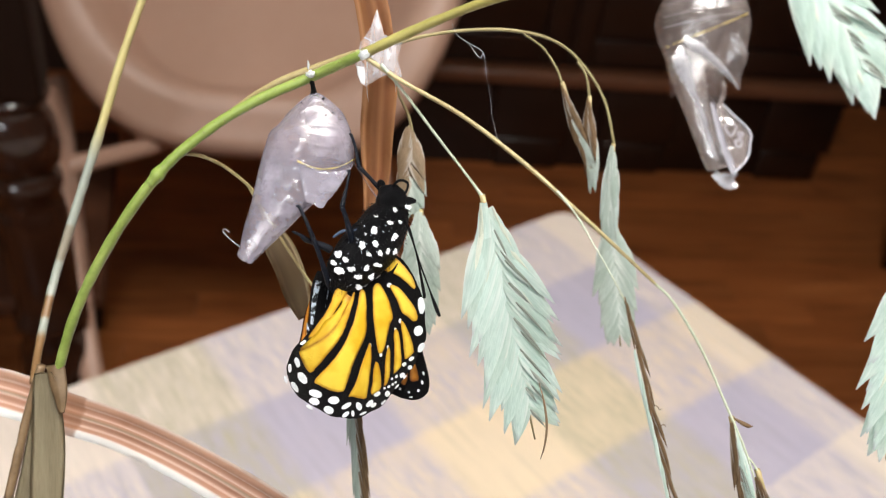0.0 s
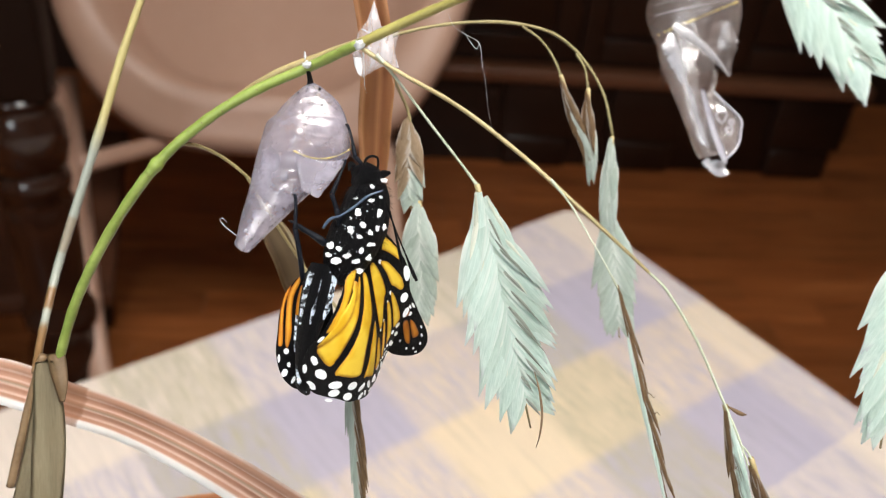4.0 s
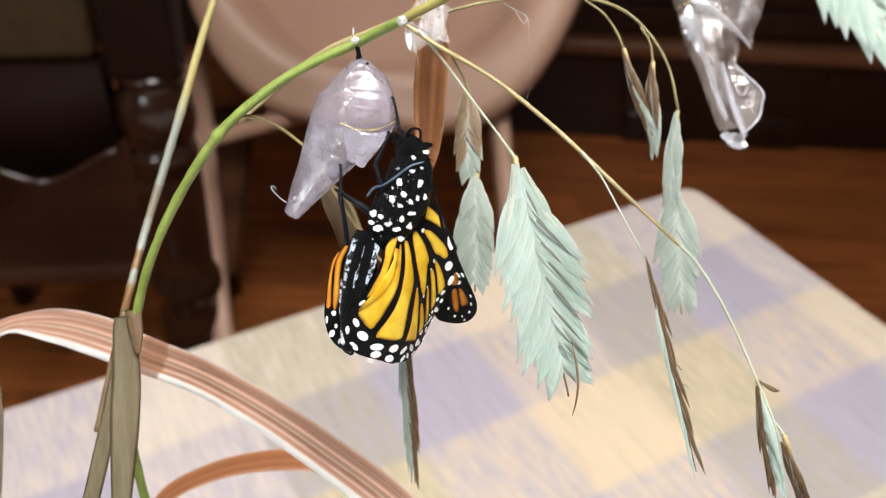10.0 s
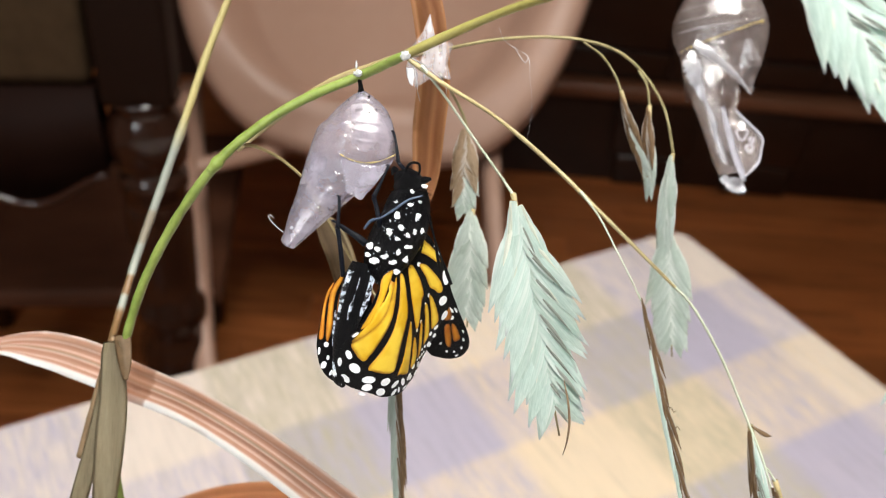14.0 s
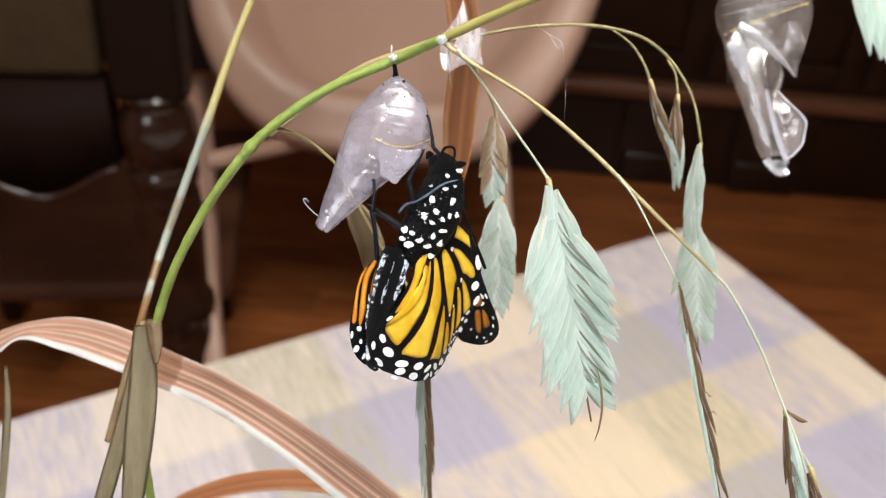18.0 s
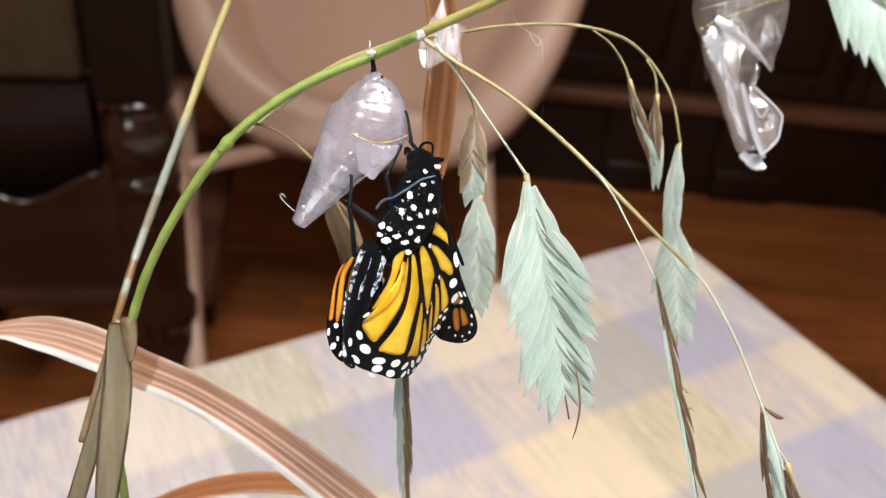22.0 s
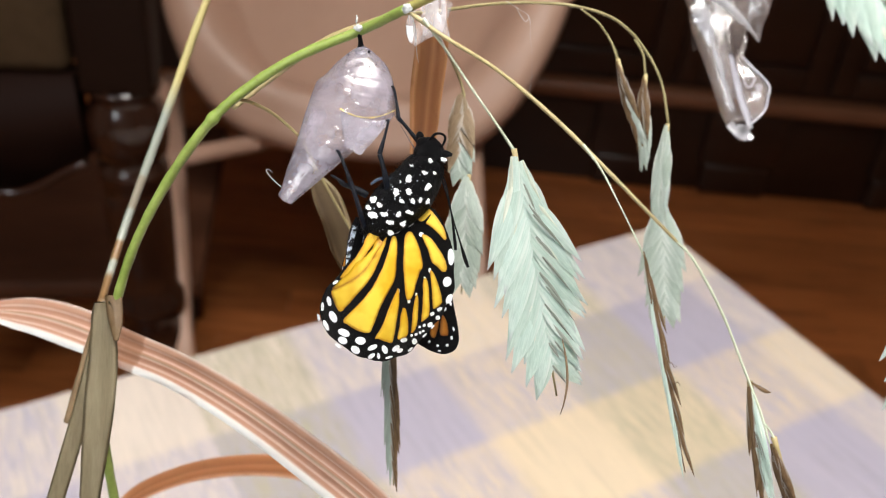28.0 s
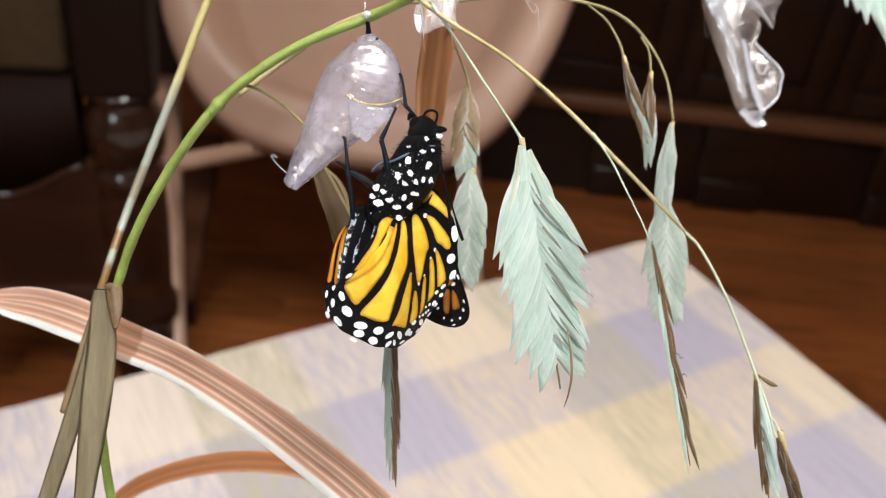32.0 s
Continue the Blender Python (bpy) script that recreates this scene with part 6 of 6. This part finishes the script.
arm = stem("folded_leg", ((-2.453, -7.801, 0), (-1.384, -6.676, 0.8), (0.079, -6.254, 1.7), (1.992, -5.129, 2.2), (3.962, -3.778, 2.3), (5.987, -3.159, 2.2)), (0.18, 0.24, 0.16, 0.2, 0.18, 0.1), M_BLUE, fly, "folded blue-black leg", 8, 6)
FEELERS = [stem("antenna", ((4.912, -1.214, 0.2), (6.272, -4.741, 0.5), (7.631, -8.948, 0.4), (8.861, -12.346, 0.2), (9.637, -14.579, 0.1), (10.155, -15.809, 0)), (0.14, 0.12, 0.12, 0.13, 0.3, 0.2), M_BLACK, fly, "clubbed black antenna", 7, 6),
           stem("antenna", ((4.806, -0.908, -1.4), (6.353, -3.722, -1.8), (7.478, -8.224, -2.2), (8.182, -12.163, -2.4), (8.351, -13.429, -2.5)), (0.13, 0.12, 0.12, 0.26, 0.2), M_BLACK, fly, "clubbed black antenna", 7, 6)]
# where the wings join the body (mm on the plant): resting and leaning out
ROOT_REST, ROOT_LEAN = Vector((-4.135, -4.424, 3.036)), Vector((-5.022, -5.746, 2.0))
FORE_REST = Vector((-5.0, -4.95, -3.2))
FEELER_REST, FEELER_LEAN = Vector((-2.0, 7.9, 4.2)), Vector((2.6, 2.6, 4.2))

# ---- added lamp over the table, unseen behind the camera ----
lampt = thing("added_lamp", "added wide shaded lamp with small bulbs, unseen above the table", "lamp", pose(0.15, -0.12, 0))
bm = bmesh.new()
lathe(bm, ((0.05, 2.498), (0.05, 2.47), (0.006, 2.46), (0.006, 2.42)), (0, 0, 0), 20)
part("rod", bm, M_BRASS, lampt)
bm = bmesh.new()
lathe(bm, ((0.02, 2.42), (0.12, 2.4), (0.22, 2.36), (0.275, 2.305), (0.268, 2.305), (0.21, 2.352), (0.11, 2.39), (0.02, 2.41)), (0, 0, 0), 40)
part("shade", bm, M_TRIM, lampt, "white shade")
for bx, by in ((-0.12, 0.08), (0.12, 0.08), (0.0, -0.12)):
    bm = bmesh.new()
    lathe(bm, ((0.006, 0.17), (0.006, 0.1), (0.014, 0.085), (0.022, 0.055), (0.02, 0.04), (0.006, 0.03)), (bx, by, 2.21), 16)
    part("bulb", bm, M_BULB, lampt, "glowing bulb")

# ---- floor boards ----
BOARD = {}
for length in (1.1, 1.5):
    bm = bmesh.new()
    box(bm, (0, 0.0008, -0.0215), (length - 0.0012, 0.0842, 0.0), 0.0012)
    me = bpy.data.meshes.new("plank")
    bm.to_mesh(me)
    bm.free()
    me.materials.append(M_FLOOR)
    BOARD[length] = me
rnd = random.Random(4)
y = Y0
while y < Y1 - 0.05:
    x = X0 - rnd.uniform(0.0, 0.9)
    while x < X1:
        length = rnd.choice((1.1, 1.5))
        if x + length > X0 and x + length < X1 + 0.05 and x > X0 - 0.05:
            share("plank", BOARD[length], floor, Matrix.Translation((x, y, 0)))
        elif x <= X0 - 0.05 or x + length >= X1 + 0.05:
            lo, hi = max(x, X0), min(x + length, X1)
            if hi - lo > 0.02:
                share("plank", BOARD[length], floor, Matrix.Translation((lo, y, 0)) @ Matrix.Diagonal(((hi - lo) / length, 1, 1, 1)))
        x += length
    y += 0.085


# ---- what moves ----
def turned_flat(centre, angle):
    return Matrix.Translation(centre) @ Matrix.Rotation(angle, 4, "Z") @ Matrix.Translation(-centre)


def bearing(v):
    return math.atan2(v.y, v.x)


def leg_poses(g, k, r, goal, swing):
    """Shin and thigh when the root has gone to the goal; the claw keeps its grip, the knee bends or swings (radians)."""
    if swing is not None:
        knee = g + Matrix.Rotation(swing, 3, "Z") @ (k - g)
    else:
        a, b, d = (k - g).xy.length, (r - k).xy.length, (goal - g).xy.length
        d = min(d, (a + b) * 0.999)
        bend = math.acos(max(-1.0, min(1.0, (a * a + d * d - b * b) / (2 * a * d))))
        side = 1 if (r - g).xy.cross((k - g).xy) > 0 else -1
        ang = bearing(goal - g) + side * bend
        knee = Vector((g.x + a * math.cos(ang), g.y + a * math.sin(ang), k.z))
    shin = turned_flat(g * MM, bearing(knee - g) - bearing(k - g))
    thigh = turned_flat(knee * MM, bearing(goal - knee) - bearing(r - k)) @ Matrix.Translation((knee - k) * MM)
    return shin, thigh


def hinged(a, b, out, upright, yaw, lean, lean_out=0.0):
    """A wing's pose on the plant: from its root a, turned by yaw about a near-upright axis and by lean in the plane, to b, seen flat."""
    axis = Vector((math.cos(radians(upright)), math.sin(radians(upright)), 0))
    turn = Matrix.Rotation(radians(yaw * (1 - out)), 4, axis) @ Matrix.Rotation(radians(lean * (1 - out) + lean_out * out), 4, "Z")
    return Matrix.Translation(a.lerp(b, out) * MM) @ turn


def motions():
    """The butterfly leans out from its grip and turns its wing flat: (seconds, share of the lean)."""
    keys = {piece: [] for piece in (fly, hind, fore, far, abdomen, arm, *FEELERS)}
    legs = [([], []) for _ in LEGS]
    start = Matrix.Translation(vec(PIVOT))
    for t, out in MOVES:
        lean = Matrix.Translation(ROOT_REST.lerp(ROOT_LEAN, out) * MM) @ Matrix.Rotation(radians(-26 * out), 4, "Z") @ Matrix.Translation(-ROOT_REST * MM)
        body = lean @ start
        back = body.inverted()
        keys[fly].append((t, PLANT @ body))
        keys[hind].append((t, back @ hinged(ROOT_REST, ROOT_LEAN, out, 94.4, 50.85, 24.2)))
        keys[fore].append((t, back @ hinged(FORE_REST, ROOT_LEAN + Vector((-1.7, 0.7, -8.5)), out, 75, 38, 17, -9)))
        keys[far].append((t, back @ hinged(ROOT_REST, ROOT_LEAN + Vector((6.5, 1, -7)), out, 90, 0, 0, -8)))
        keys[abdomen].append((t, Matrix.Translation((0.8 * out * MM, 0, -7 * out * MM)) @ turned_flat(vec((-2.0, -12.8, 0)), radians(34 * out))))
        keys[arm].append((t, Matrix.Translation((-0.4 * out * MM, -0.5 * out * MM, -2.6 * out * MM))))
        for piece in FEELERS:
            keys[piece].append((t, back @ Matrix.Translation(FEELER_REST.lerp(FEELER_LEAN, out) * MM) @ Matrix.Rotation(radians(-3 * out), 4, "Z") @ Matrix.Translation(-FEELER_REST * MM) @ start))
        rest = start.inverted() @ body
        for (shin_rows, thigh_rows), (_, _, g, k, r, swing) in zip(legs, LEGS):
            goal = (rest @ (r * MM)) / MM
            if swing:
                goal += Vector((4.5, 3.0, -0.5)) * out
            shin, thigh = leg_poses(g, k, r, goal, None if swing is None else radians(swing * out))
            shin_rows.append((t, rest.inverted() @ shin))
            thigh_rows.append((t, rest.inverted() @ thigh))
    for piece, rows in keys.items():
        walk(piece, rows)
    for (shin_rows, thigh_rows), (shin, thigh, *_) in zip(legs, LEGS):
        walk(shin, shin_rows)
        walk(thigh, thigh_rows)


MOVES = ((0, 0.62), (0.7, 0.52), (1.2, 0.42), (2, 0.25), (3, 0.13), (3.5, 0.03), (4.5, -0.02), (5.5, -0.03), (7, 0.0), (13, 0.0), (20, 0.0), (22, 0.0), (22.5, 0.07), (23, 0.3), (23.5, 0.91), (24, 0.97), (24.5, 0.87), (26.5, 0.6), (27, 1.0), (27.5, 0.97), (28, 0.66), (28.5, 0.32), (29, 0.35), (29.5, 0.65), (30, 1.06), (30.5, 1.06), (31, 0.58), (31.5, 0.3), (32, 0.25))
motions()
